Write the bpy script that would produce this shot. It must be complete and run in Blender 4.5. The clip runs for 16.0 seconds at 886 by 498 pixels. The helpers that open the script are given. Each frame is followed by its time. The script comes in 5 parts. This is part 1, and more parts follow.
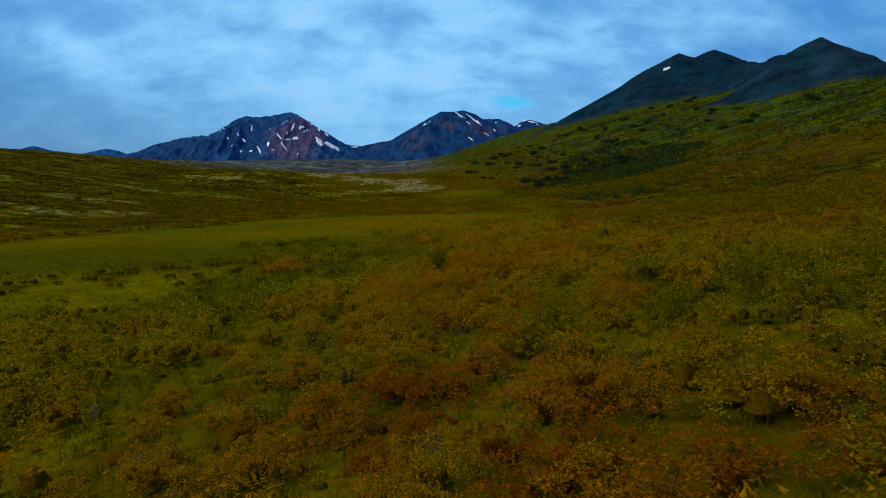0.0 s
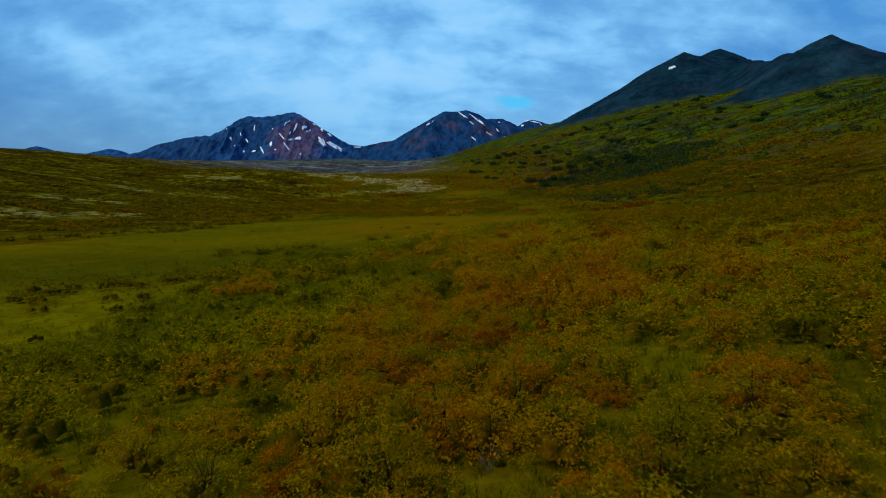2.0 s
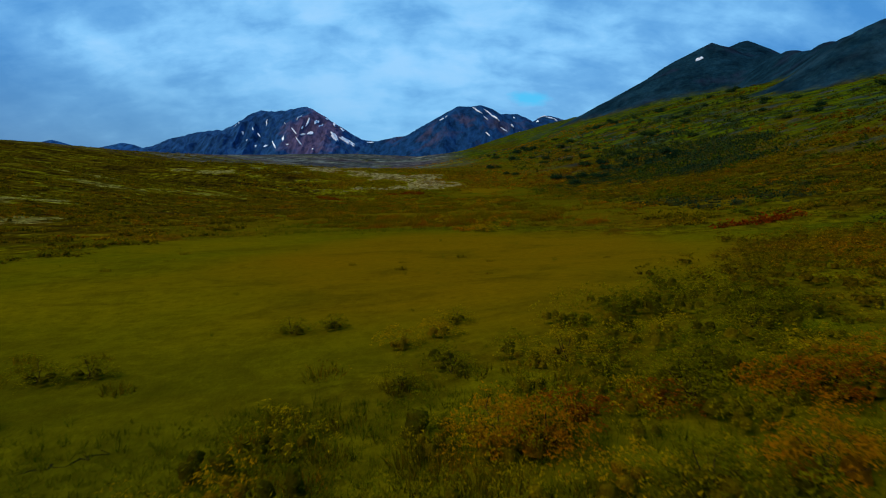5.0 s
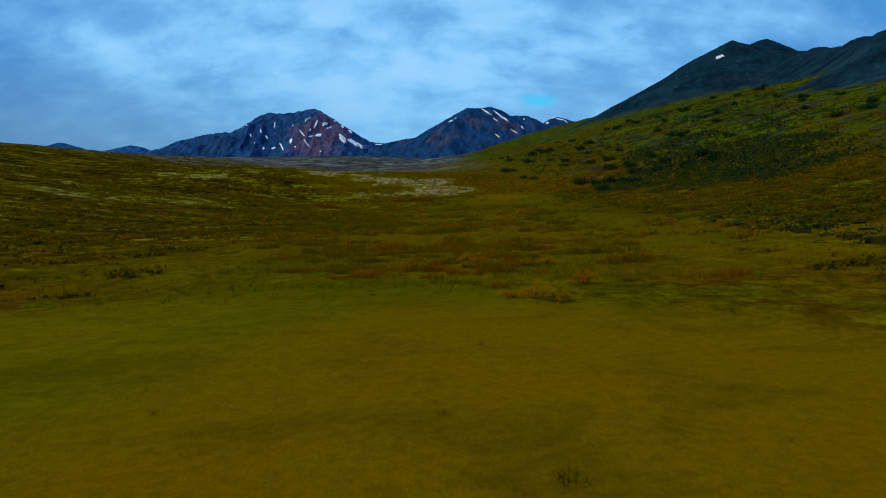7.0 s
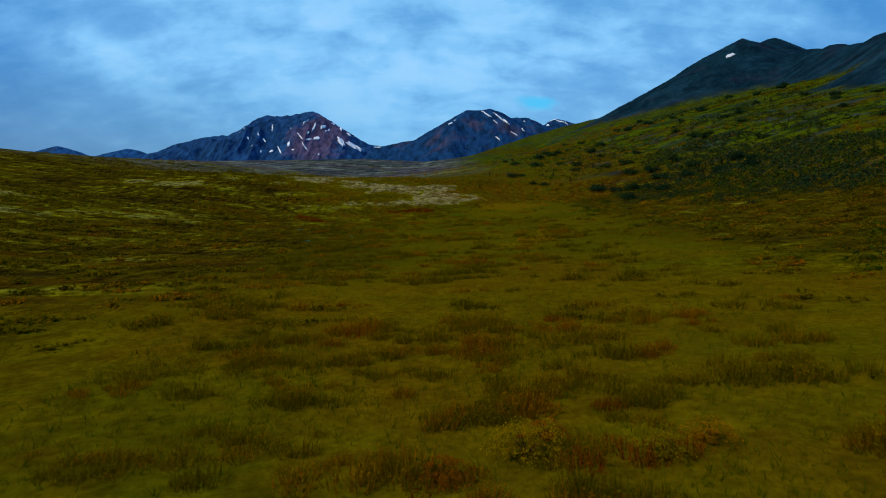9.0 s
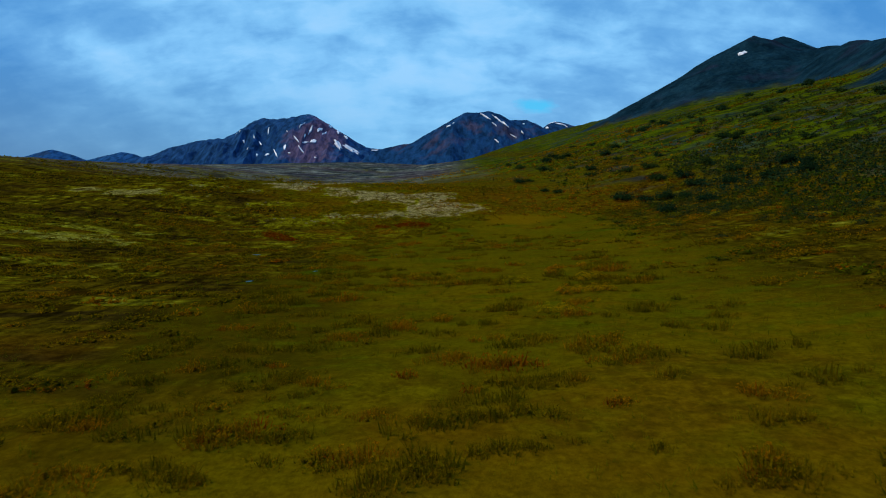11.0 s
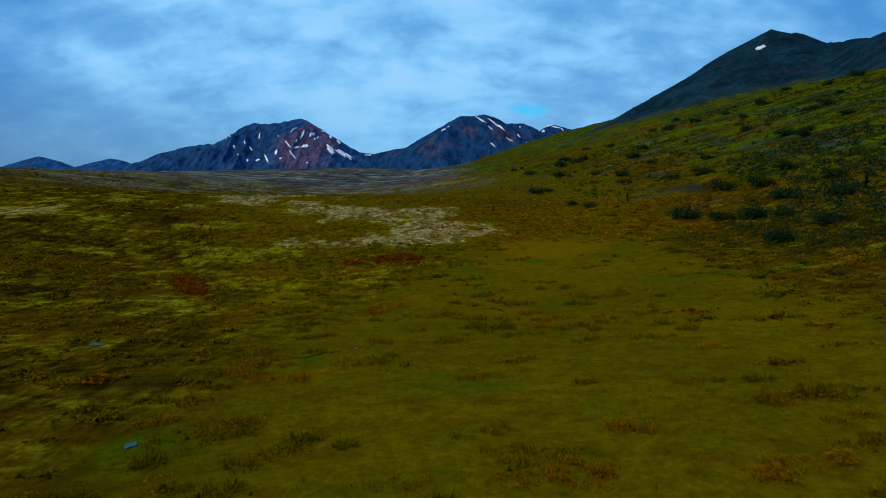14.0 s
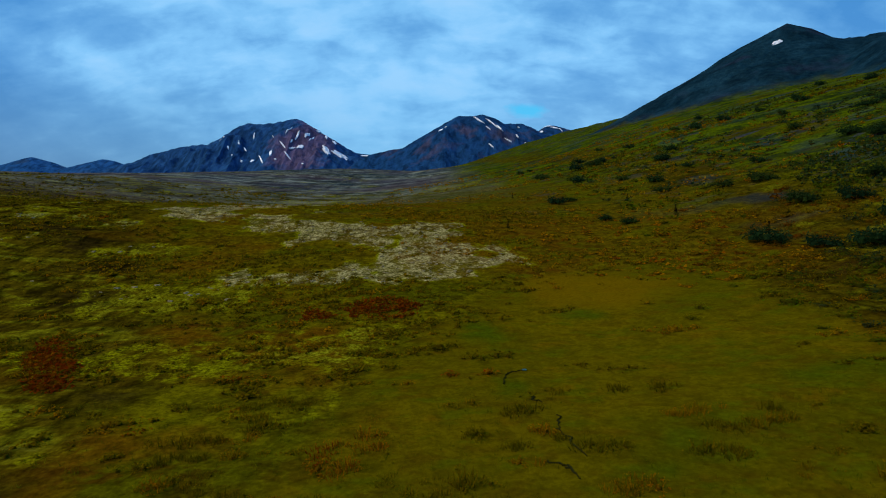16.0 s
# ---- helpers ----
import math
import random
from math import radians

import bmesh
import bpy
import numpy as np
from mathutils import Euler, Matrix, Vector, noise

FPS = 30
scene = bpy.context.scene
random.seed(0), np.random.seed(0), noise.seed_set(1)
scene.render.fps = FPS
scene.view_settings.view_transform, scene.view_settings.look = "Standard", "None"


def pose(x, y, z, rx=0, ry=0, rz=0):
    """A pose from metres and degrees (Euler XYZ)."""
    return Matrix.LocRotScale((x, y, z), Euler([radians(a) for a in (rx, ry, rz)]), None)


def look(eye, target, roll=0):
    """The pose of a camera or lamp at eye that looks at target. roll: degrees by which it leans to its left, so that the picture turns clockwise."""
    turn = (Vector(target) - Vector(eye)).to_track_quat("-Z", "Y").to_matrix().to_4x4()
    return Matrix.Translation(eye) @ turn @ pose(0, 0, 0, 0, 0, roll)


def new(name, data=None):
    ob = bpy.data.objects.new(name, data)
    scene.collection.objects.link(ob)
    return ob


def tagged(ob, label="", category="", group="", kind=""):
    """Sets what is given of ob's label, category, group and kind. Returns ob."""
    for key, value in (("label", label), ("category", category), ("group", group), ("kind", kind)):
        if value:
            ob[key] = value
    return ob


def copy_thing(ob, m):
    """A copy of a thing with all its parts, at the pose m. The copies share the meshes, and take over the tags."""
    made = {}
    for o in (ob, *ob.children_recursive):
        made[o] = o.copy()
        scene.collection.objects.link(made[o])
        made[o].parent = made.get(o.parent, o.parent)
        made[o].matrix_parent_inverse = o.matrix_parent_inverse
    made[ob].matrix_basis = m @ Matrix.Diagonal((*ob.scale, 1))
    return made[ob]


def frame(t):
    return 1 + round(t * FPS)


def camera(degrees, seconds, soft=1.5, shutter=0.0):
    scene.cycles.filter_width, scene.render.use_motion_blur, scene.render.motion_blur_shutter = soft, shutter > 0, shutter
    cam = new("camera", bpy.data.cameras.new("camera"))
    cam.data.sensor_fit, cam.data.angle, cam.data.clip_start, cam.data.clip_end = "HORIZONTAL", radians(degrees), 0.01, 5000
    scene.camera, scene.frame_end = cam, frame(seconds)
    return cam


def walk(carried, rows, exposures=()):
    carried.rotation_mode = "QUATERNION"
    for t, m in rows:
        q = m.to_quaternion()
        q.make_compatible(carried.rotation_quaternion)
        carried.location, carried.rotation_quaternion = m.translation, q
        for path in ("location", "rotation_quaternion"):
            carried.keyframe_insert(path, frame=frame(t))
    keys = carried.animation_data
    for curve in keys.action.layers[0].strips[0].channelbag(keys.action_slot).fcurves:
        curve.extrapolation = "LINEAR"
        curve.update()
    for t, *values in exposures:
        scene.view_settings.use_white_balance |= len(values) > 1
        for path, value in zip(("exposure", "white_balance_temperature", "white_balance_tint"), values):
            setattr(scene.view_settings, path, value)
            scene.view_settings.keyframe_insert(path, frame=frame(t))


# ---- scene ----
cam = camera(70.0, 16.0, soft=1.1, shutter=0.13)
# seconds, x, y, z, yaw, pitch, roll
PATH = [
    (0, 0.47, 17.40, 2.55, -1.65, -5.16, -0.04),
    (0.5, 0.49, 18.75, 2.56, -1.56, -5.16, -0.09),
    (1, 0.51, 20.05, 2.58, -1.50, -5.15, -0.08),
    (1.5, 0.53, 21.41, 2.59, -1.44, -5.15, -0.05),
    (2, 0.54, 23.00, 2.59, -1.39, -5.15, -0.03),
    (2.5, 0.55, 26.49, 2.60, -1.24, -5.14, 0.02),
    (3, 0.55, 31.12, 2.60, -1.09, -5.17, 0.07),
    (3.5, 0.55, 35.70, 2.61, -0.89, -5.22, 0.13),
    (4, 0.54, 40.40, 2.67, -0.64, -5.31, 0.19),
    (4.5, 0.52, 45.02, 2.83, -0.47, -5.44, 0.28),
    (5, 0.48, 49.78, 3.01, -0.25, -5.51, 0.33),
    (7.5, -0.67, 76.20, 4.60, 0.58, -5.28, 0.29),
    (8, -0.81, 81.50, 4.98, 0.57, -5.24, 0.29),
    (8.5, -0.95, 87.55, 5.43, 0.53, -5.17, 0.24),
    (9, -1.06, 93.87, 5.90, 0.50, -5.10, 0.15),
    (11.5, -1.38, 127.82, 7.92, 0.32, -4.75, 0.00),
    (12, -1.46, 134.87, 8.28, 0.28, -4.64, -0.09),
    (12.5, -1.59, 141.93, 8.65, 0.21, -4.53, -0.17),
    (13, -1.74, 148.96, 9.06, 0.12, -4.45, -0.25),
    (13.5, -1.89, 156.08, 9.50, 0.03, -4.42, -0.30),
    (14, -2.05, 163.18, 9.95, -0.06, -4.43, -0.32),
    (14.5, -2.23, 170.30, 10.39, -0.13, -4.45, -0.30),
    (15, -2.41, 177.40, 10.88, -0.19, -4.43, -0.30),
    (15.5, -2.58, 184.60, 11.53, -0.27, -4.40, -0.31),
    (16, -2.74, 191.87, 12.32, -0.32, -4.38, -0.34),
]
walk(cam, [(t, pose(x, y, z, 0, 0, yaw) @ pose(0, 0, 0, 90 + pitch) @ pose(0, 0, 0, 0, 0, roll)) for t, x, y, z, yaw, pitch, roll in PATH])

# ---- sky and sun ----
SUN_EL, SUN_AZ = radians(50), radians(-115)      # azimuth from +y, clockwise
EXPOSURE = 0.0
scene.view_settings.exposure = EXPOSURE


class Nodes:
    """Short hand for building a node tree."""

    def __init__(self, tree):
        self.tree = tree
        tree.nodes.clear()

    def add(self, kind):
        return self.tree.nodes.new(kind)

    def link(self, a, b):
        self.tree.links.new(a, b)

    def put(self, where, value):
        if isinstance(value, bpy.types.NodeSocket):
            self.link(value, where)
        else:
            where.default_value = value

    def math(self, op, a, b=0.0, c=0.0, clamp=False):
        n = self.add("ShaderNodeMath")
        n.operation, n.use_clamp = op, clamp
        for i, v in enumerate((a, b, c)):
            self.put(n.inputs[i], v)
        return n.outputs[0]

    def mix(self, fac, a, b, mode="MIX"):
        n = self.add("ShaderNodeMix")
        n.data_type, n.blend_type, n.clamp_factor = "RGBA", mode, True
        self.put(n.inputs[0], fac)
        for i, v in ((6, a), (7, b)):
            self.put(n.inputs[i], v if isinstance(v, bpy.types.NodeSocket) else (*v, 1.0)[:4])
        return n.outputs[2]

    def noise(self, vector, scale, detail=4.0, rough=0.55, distortion=0.0):
        n = self.add("ShaderNodeTexNoise")
        if vector is not None:
            self.link(vector, n.inputs["Vector"])
        n.inputs["Scale"].default_value = scale
        n.inputs["Detail"].default_value = detail
        n.inputs["Roughness"].default_value = rough
        n.inputs["Distortion"].default_value = distortion
        return n.outputs["Fac"]

    def ramp(self, fac, *stops):
        n = self.add("ShaderNodeValToRGB")
        self.link(fac, n.inputs[0])
        e = n.color_ramp.elements
        while len(e) < len(stops):
            e.new(0.5)
        for k, (p, c) in zip(e, stops):
            k.position = p
            k.color = (c, c, c, 1) if isinstance(c, (int, float)) else (*c, 1)
        return n.outputs[0]

    def scaled(self, vector, sx, sy, sz):
        n = self.add("ShaderNodeVectorMath")
        n.operation = "MULTIPLY"
        self.link(vector, n.inputs[0])
        n.inputs[1].default_value = (sx, sy, sz)
        return n.outputs[0]


def build_sky():
    world = bpy.data.worlds.new("sky")
    scene.world = world
    world.use_nodes = True
    k = Nodes(world.node_tree)
    sky = k.add("ShaderNodeTexSky")
    sky.sky_type, sky.sun_disc, sky.sun_elevation, sky.sun_rotation = "NISHITA", False, SUN_EL, SUN_AZ
    way = k.add("ShaderNodeTexCoord").outputs["Generated"]
    xyz = k.add("ShaderNodeSeparateXYZ")
    k.link(way, xyz.inputs[0])
    up = k.math("MAXIMUM", xyz.outputs[2], 0.0)
    # the cloud deck: directions laid onto a level sheet
    deep = k.math("ADD", up, 0.50)
    flat = k.add("ShaderNodeCombineXYZ")
    k.link(k.math("DIVIDE", xyz.outputs[0], deep), flat.inputs[0])
    k.link(k.math("DIVIDE", xyz.outputs[1], deep), flat.inputs[1])
    deck = flat.outputs[0]
    broad = k.noise(k.scaled(deck, 1.0, 1.0, 1), 2.6, 3.0, 0.5, 0.3)
    fine = k.noise(k.scaled(deck, 1.0, 1.0, 1), 6.5, 7.0, 0.5, 0.2)
    wisp = k.noise(k.scaled(deck, 0.8, 1.4, 1), 11.0, 6.0, 0.58, 0.25)
    cover = k.math("ADD", k.math("MULTIPLY", broad, 0.36), k.math("MULTIPLY", fine, 0.40))
    cover = k.math("ADD", cover, k.math("MULTIPLY", wisp, 0.33))
    # thinner and brighter ahead, where the cloud deck opens up the valley
    ahead = k.add("ShaderNodeVectorMath")
    ahead.operation = "DOT_PRODUCT"
    k.link(way, ahead.inputs[0])
    ahead.inputs[1].default_value = (-0.08, 0.953, 0.287)
    open_up = k.ramp(ahead.outputs["Value"], (0.84, 0.0), (0.985, 1.0))
    cover = k.math("ADD", cover, k.math("MULTIPLY", k.math("SUBTRACT", open_up, 0.84), 0.21))
    bright = k.ramp(cover, (0.34, 0.0), (0.48, 0.42), (0.56, 0.85), (0.62, 1.0))
    # grey-blue undersides to pale tops, greyer towards the skyline
    cloud = k.mix(bright, (0.024, 0.215, 0.56), (0.200, 0.530, 0.89))
    cloud = k.mix(k.ramp(cover, (0.57, 0.0), (0.68, 0.55)), cloud, (0.34, 0.62, 0.92))
    low = k.ramp(up, (0.02, 1.0), (0.20, 0.0))
    cloud = k.mix(k.math("MULTIPLY", low, 0.72), cloud, k.mix(open_up, (0.016, 0.12, 0.34), (0.098, 0.39, 0.72)))
    # a heavier layer of cloud low in the west
    west = k.math("MULTIPLY", k.ramp(k.math("MULTIPLY", xyz.outputs[0], -1.0), (0.12, 0.0), (0.50, 1.0)), k.ramp(k.math("ADD", up, k.math("MULTIPLY", k.math("SUBTRACT", fine, 0.5), 0.10)), (0.05, 0.62), (0.17, 0.0)))
    cloud = k.mix(west, cloud, (0.014, 0.165, 0.40))
    # a few thin places where the clear sky shows
    gap = k.ramp(k.noise(k.scaled(deck, 0.55, 1.5, 1), 2.3, 3.0, 0.5), (0.66, 0.0), (0.76, 1.0))
    clear = k.mix(1.0, sky.outputs[0], (0.25, 1.0, 1.25), "MULTIPLY")
    colour = k.mix(k.math("MULTIPLY", gap, 0.6), cloud, k.mix(1.0, clear, (0.14, 0.14, 0.14), "MULTIPLY"))
    # one small blue gap low over the pass
    hole = k.add("ShaderNodeVectorMath")
    hole.operation = "DISTANCE"
    k.link(k.scaled(way, 1, 1, 3.0), hole.inputs[0])
    hole.inputs[1].default_value = (0.1345, 0.9815, 0.1365 * 3.0)
    rim = k.math("ADD", hole.outputs["Value"], k.math("MULTIPLY", k.math("SUBTRACT", k.noise(k.scaled(way, 1, 1, 2.5), 24, 4, 0.6), 0.5), 0.055))
    colour = k.mix(k.ramp(k.math("MULTIPLY", rim, 20.0), (0.28, 0.95), (0.72, 0.0)), colour, (0.02, 0.46, 0.83))
    back = k.add("ShaderNodeBackground")
    k.link(colour, back.inputs[0])
    back.inputs[1].default_value = 1.0
    thin = k.add("ShaderNodeBackground")
    k.link(sky.outputs[0], thin.inputs[0])
    thin.inputs[1].default_value = 0.02
    both = k.add("ShaderNodeAddShader")
    k.link(back.outputs[0], both.inputs[0])
    k.link(thin.outputs[0], both.inputs[1])
    out = k.add("ShaderNodeOutputWorld")
    k.link(both.outputs[0], out.inputs[0])


build_sky()
sun = new("sun", bpy.data.lights.new("sun", "SUN"))
sun.data.energy, sun.data.angle, sun.data.color = 2.6, radians(45), (1.0, 0.80, 0.50)
sun.matrix_world = look((math.sin(SUN_AZ) * 100, math.cos(SUN_AZ) * 100, math.tan(SUN_EL) * 100), (0, 0, 0))


# ---- number noise for the land ----
def hashed(ix, iy, seed):
    v = (ix.astype(np.int64) * 374761393 + iy.astype(np.int64) * 668265263 + seed * 974711) & 0x7FFFFFFF
    v = ((v ^ (v >> 13)) * 1274126177) & 0x7FFFFFFF
    return ((v ^ (v >> 16)) & 0xFFFF) / 65535.0


def value_noise(x, y, size, seed=0):
    x, y = np.asarray(x, float) / size, np.asarray(y, float) / size
    ix, iy = np.floor(x), np.floor(y)
    u, v = x - ix, y - iy
    u, v = u * u * (3 - 2 * u), v * v * (3 - 2 * v)
    a, b = hashed(ix, iy, seed), hashed(ix + 1, iy, seed)
    c, d = hashed(ix, iy + 1, seed), hashed(ix + 1, iy + 1, seed)
    return (a + (b - a) * u) * (1 - v) + (c + (d - c) * u) * v


def fbm(x, y, size, octaves=4, seed=0, gain=0.5):
    total, amp, norm = 0.0, 1.0, 0.0
    for o in range(octaves):
        total = total + amp * value_noise(x + 17.3 * o, y - 9.1 * o, size / 2 ** o, seed + o)
        norm += amp
        amp *= gain
    return total / norm


def ridged(x, y, size, octaves=4, seed=0):
    total, amp, norm = 0.0, 1.0, 0.0
    for o in range(octaves):
        n = 1 - np.abs(2 * value_noise(x + 31.7 * o, y + 11.9 * o, size / 2 ** o, seed + o) - 1)
        total = total + amp * n * n
        norm += amp
        amp *= 0.5
    return total / norm


def soft(v, w):
    return w * np.logaddexp(0.0, np.asarray(v, float) / w)


def step01(v, lo, hi):
    t = np.clip((np.asarray(v, float) - lo) / (hi - lo), 0, 1)
    return t * t * (3 - 2 * t)


def crest_height(x, y, crest, slope, power=1.0, ease=10.0):
    """The height of a mountain whose crest runs through the points and whose flanks fall off by slope."""
    best = np.full(np.shape(x), -1e4)
    for (x0, y0, z0), (x1, y1, z1) in zip(crest, crest[1:]):
        dx, dy = x1 - x0, y1 - y0
        t = np.clip(((x - x0) * dx + (y - y0) * dy) / (dx * dx + dy * dy), 0, 1)
        far = np.hypot(x - x0 - t * dx, y - y0 - t * dy)
        far = np.sqrt(far * far + ease * ease) - ease
        best = np.maximum(best, z0 + t * (z1 - z0) - slope * far ** power)
    return best


def blob(x, y, cx, cy, a, b, turn=0.0):
    """Inside an ellipse: below 1."""
    c, s = math.cos(radians(turn)), math.sin(radians(turn))
    u, v = (x - cx) * c + (y - cy) * s, -(x - cx) * s + (y - cy) * c
    return np.sqrt((u / a) ** 2 + (v / b) ** 2)


# ---- the lie of the land ----
CREST_SNOW = [(182, 1330, 88), (207, 1167, 97), (236, 930, 100), (256, 790, 115), (266, 725, 141), (273, 700, 150), (320, 775, 152), (372, 860, 184), (390, 888, 197), (450, 975, 207), (512, 1055, 214), (534, 1086, 222), (550, 1100, 214), (590, 1150, 196), (700, 1300, 160)]
CREST_RIGHT = [(400, 905, 188), (302, 640, 126), (268, 510, 104), (242, 420, 93), (225, 380, 90), (240, 335, 66), (280, 240, 48)]


def valley(x, y):
    """The smooth ground without the rocky tops."""
    near = 1 - step01(y, 52, 80)
    h = -0.58 + 0.023 * np.maximum(np.minimum(x, 120), -45) + 0.84 * np.tanh(x / 9) * near + 0.22 * (1 - step01(y, 30, 40))
    # the bank on the far side of the fen, a gentle rise to a plateau
    h = h + 0.142 * (soft(-x - 49, 8) - 0.93 * soft(-x - 185, 22))
    # the valley floor climbs slowly to the far mountains
    h = h + 0.036 * (soft(y - 245, 14) - 0.9 * soft(y - 2300, 100)) * step01(-np.abs(x), -2600, -300)
    # the plateau swells to a low crown
    h = h + 3.0 * np.exp(-0.5 * (((x + 240) / 50) ** 2 + ((y - 385) / 55) ** 2)) - 1.4 * np.exp(-0.5 * (((x + 245) / 60) ** 2 + ((y - 580) / 50) ** 2))
    # moraine mound with bare gravel
    h = h + 8.8 * np.exp(-0.5 * (((x + 45) / 44) ** 2 + ((y - 321) / 33) ** 2))
    # hillside that comes down from the mountains
    further = np.maximum(y - 300, 0)
    side = 1 / (1 + np.exp(-(x + 4.8 + 0.08 * further) / (12.0 + 0.12 * further)))
    h = h + (0.111 * soft(y - 275, 12) - 0.07 * soft(y - 400, 30) - 0.041 * soft(y - 1200, 80)) * side
    return h + 0.271 * (soft(x - 37, 13) - 0.75 * soft(x - 215, 22) - 0.25 * soft(x - 420, 60))


def rocky_top(x, y):
    top = np.maximum(crest_height(x, y, CREST_SNOW, 0.57, 1.0, 3), crest_height(x, y, CREST_RIGHT, 0.72, 1.0, 4))
    return top + 5.0 * (ridged(x, y, 48, 5, 5) - 0.5) * step01(top, 20, 90)


def land(x, y):
    x, y = np.asarray(x, float), np.asarray(y, float)
    h = valley(x, y)
    rough = step01(np.abs(x + 5) + 0.45 * np.maximum(y - 240, 0), 30, 120)
    h = h + rough * (5.0 * (fbm(x, y, 70, 4, 3) - 0.5) + 1.6 * (fbm(x, y, 16, 3, 9) - 0.5))
    h = np.maximum(h, rocky_top(x, y))
    # hummocks and tussocks
    h = h + 0.34 * (fbm(x, y, 7.0, 3, 21) - 0.5) + 0.16 * (fbm(x, y, 1.7, 2, 33) - 0.5)
    return h


def rock_share(x, y, z):
    """Dark scree above the heath, bare stones lower down, the same blue grey in patches on the far plain."""
    over = rocky_top(x, y) - valley(x, y) + 9 * (fbm(x, y, 30, 5, 41) - 0.5) * 2
    high = step01(over, -3, 2) * step01(x, 60, 110)
    bare = step01(fbm(x, y * 1.3, 11, 5, 43), 0.60, 0.70) * step01(x - 0.05 * y, 10, 40) * step01(z, 5, 14)
    far = (0.25 + 0.6 * step01(y, 700, 1400)) * step01(fbm(x * 0.4, y, 34, 5, 47), 0.40, 0.56) * step01(y + 0.4 * np.abs(x), 480, 800) * (1 - step01(x, 20, 70))
    return np.maximum(high, np.maximum(0.4 * bare, far))


def meadow_share(x, y):
    """Open sedge: the first fen, the second one further up the valley, and the thin sedge between them."""
    wob = (fbm(x, y, 14, 4, 51) - 0.5) * 2
    near = np.interp(x, (-40, -20, -13, -9, -4, 0, 4, 8, 12, 17), (45, 47, 53, 57, 57.5, 62, 66.5, 70, 75, 84))
    far = np.interp(x, (-42, -27, -23, -19, -12, 0, 4, 8, 13, 17, 20), (62, 71, 82, 95, 103, 102, 98, 93, 88, 88, 84))
    first = step01(np.minimum(y - near, far - y) + 3.0 * wob, -1.5, 1.5)
    west = np.interp(y, (140, 165, 200, 225, 243, 258, 268, 274), (-16, -24, -16, -9, -6, 0, 8, 18))
    east = np.interp(y, (140, 165, 200, 240, 258, 268, 276), (20, 27, 31, 31, 31, 31, 22))
    second = step01(np.minimum(np.minimum(x - west, east - x), np.minimum(y - 148, 273 - y)) + 5.0 * wob, -2.5, 2.5)
    between = 0.50 * step01(26 - np.abs(x + 1) + 9 * wob, 0, 8) * step01(y, 98, 104) * (1 - step01(y, 190, 230))
    strip = 0.7 * (1 - step01(blob(x, y, 12, 118, 13, 5, 4) + 0.8 * wob, 0.6, 1.1))
    return np.maximum(np.maximum(first, second), np.maximum(between, strip))


def golden_share(x, y):
    """The ripe, straw-gold middle of the first fen, and a rusty rim of the second."""
    wob = (fbm(x, y, 11, 3, 57) - 0.5) * 2
    near = blob(x, y, 1.0, 82.5, 13.5, 16.5, 0)
    rim, beyond = blob(x, y, 15, 264, 9, 9, 0), 0.7 * blob(x, y, 2, 122, 26, 20, 0)
    return np.maximum(1 - step01(near + 0.45 * wob, 0.45, 1.15), np.maximum(0.75 * (1 - step01(rim + 0.7 * wob, 0.4, 1.1)), 0.40 * (1 - step01(beyond + 0.9 * wob, 0.3, 1.1))))


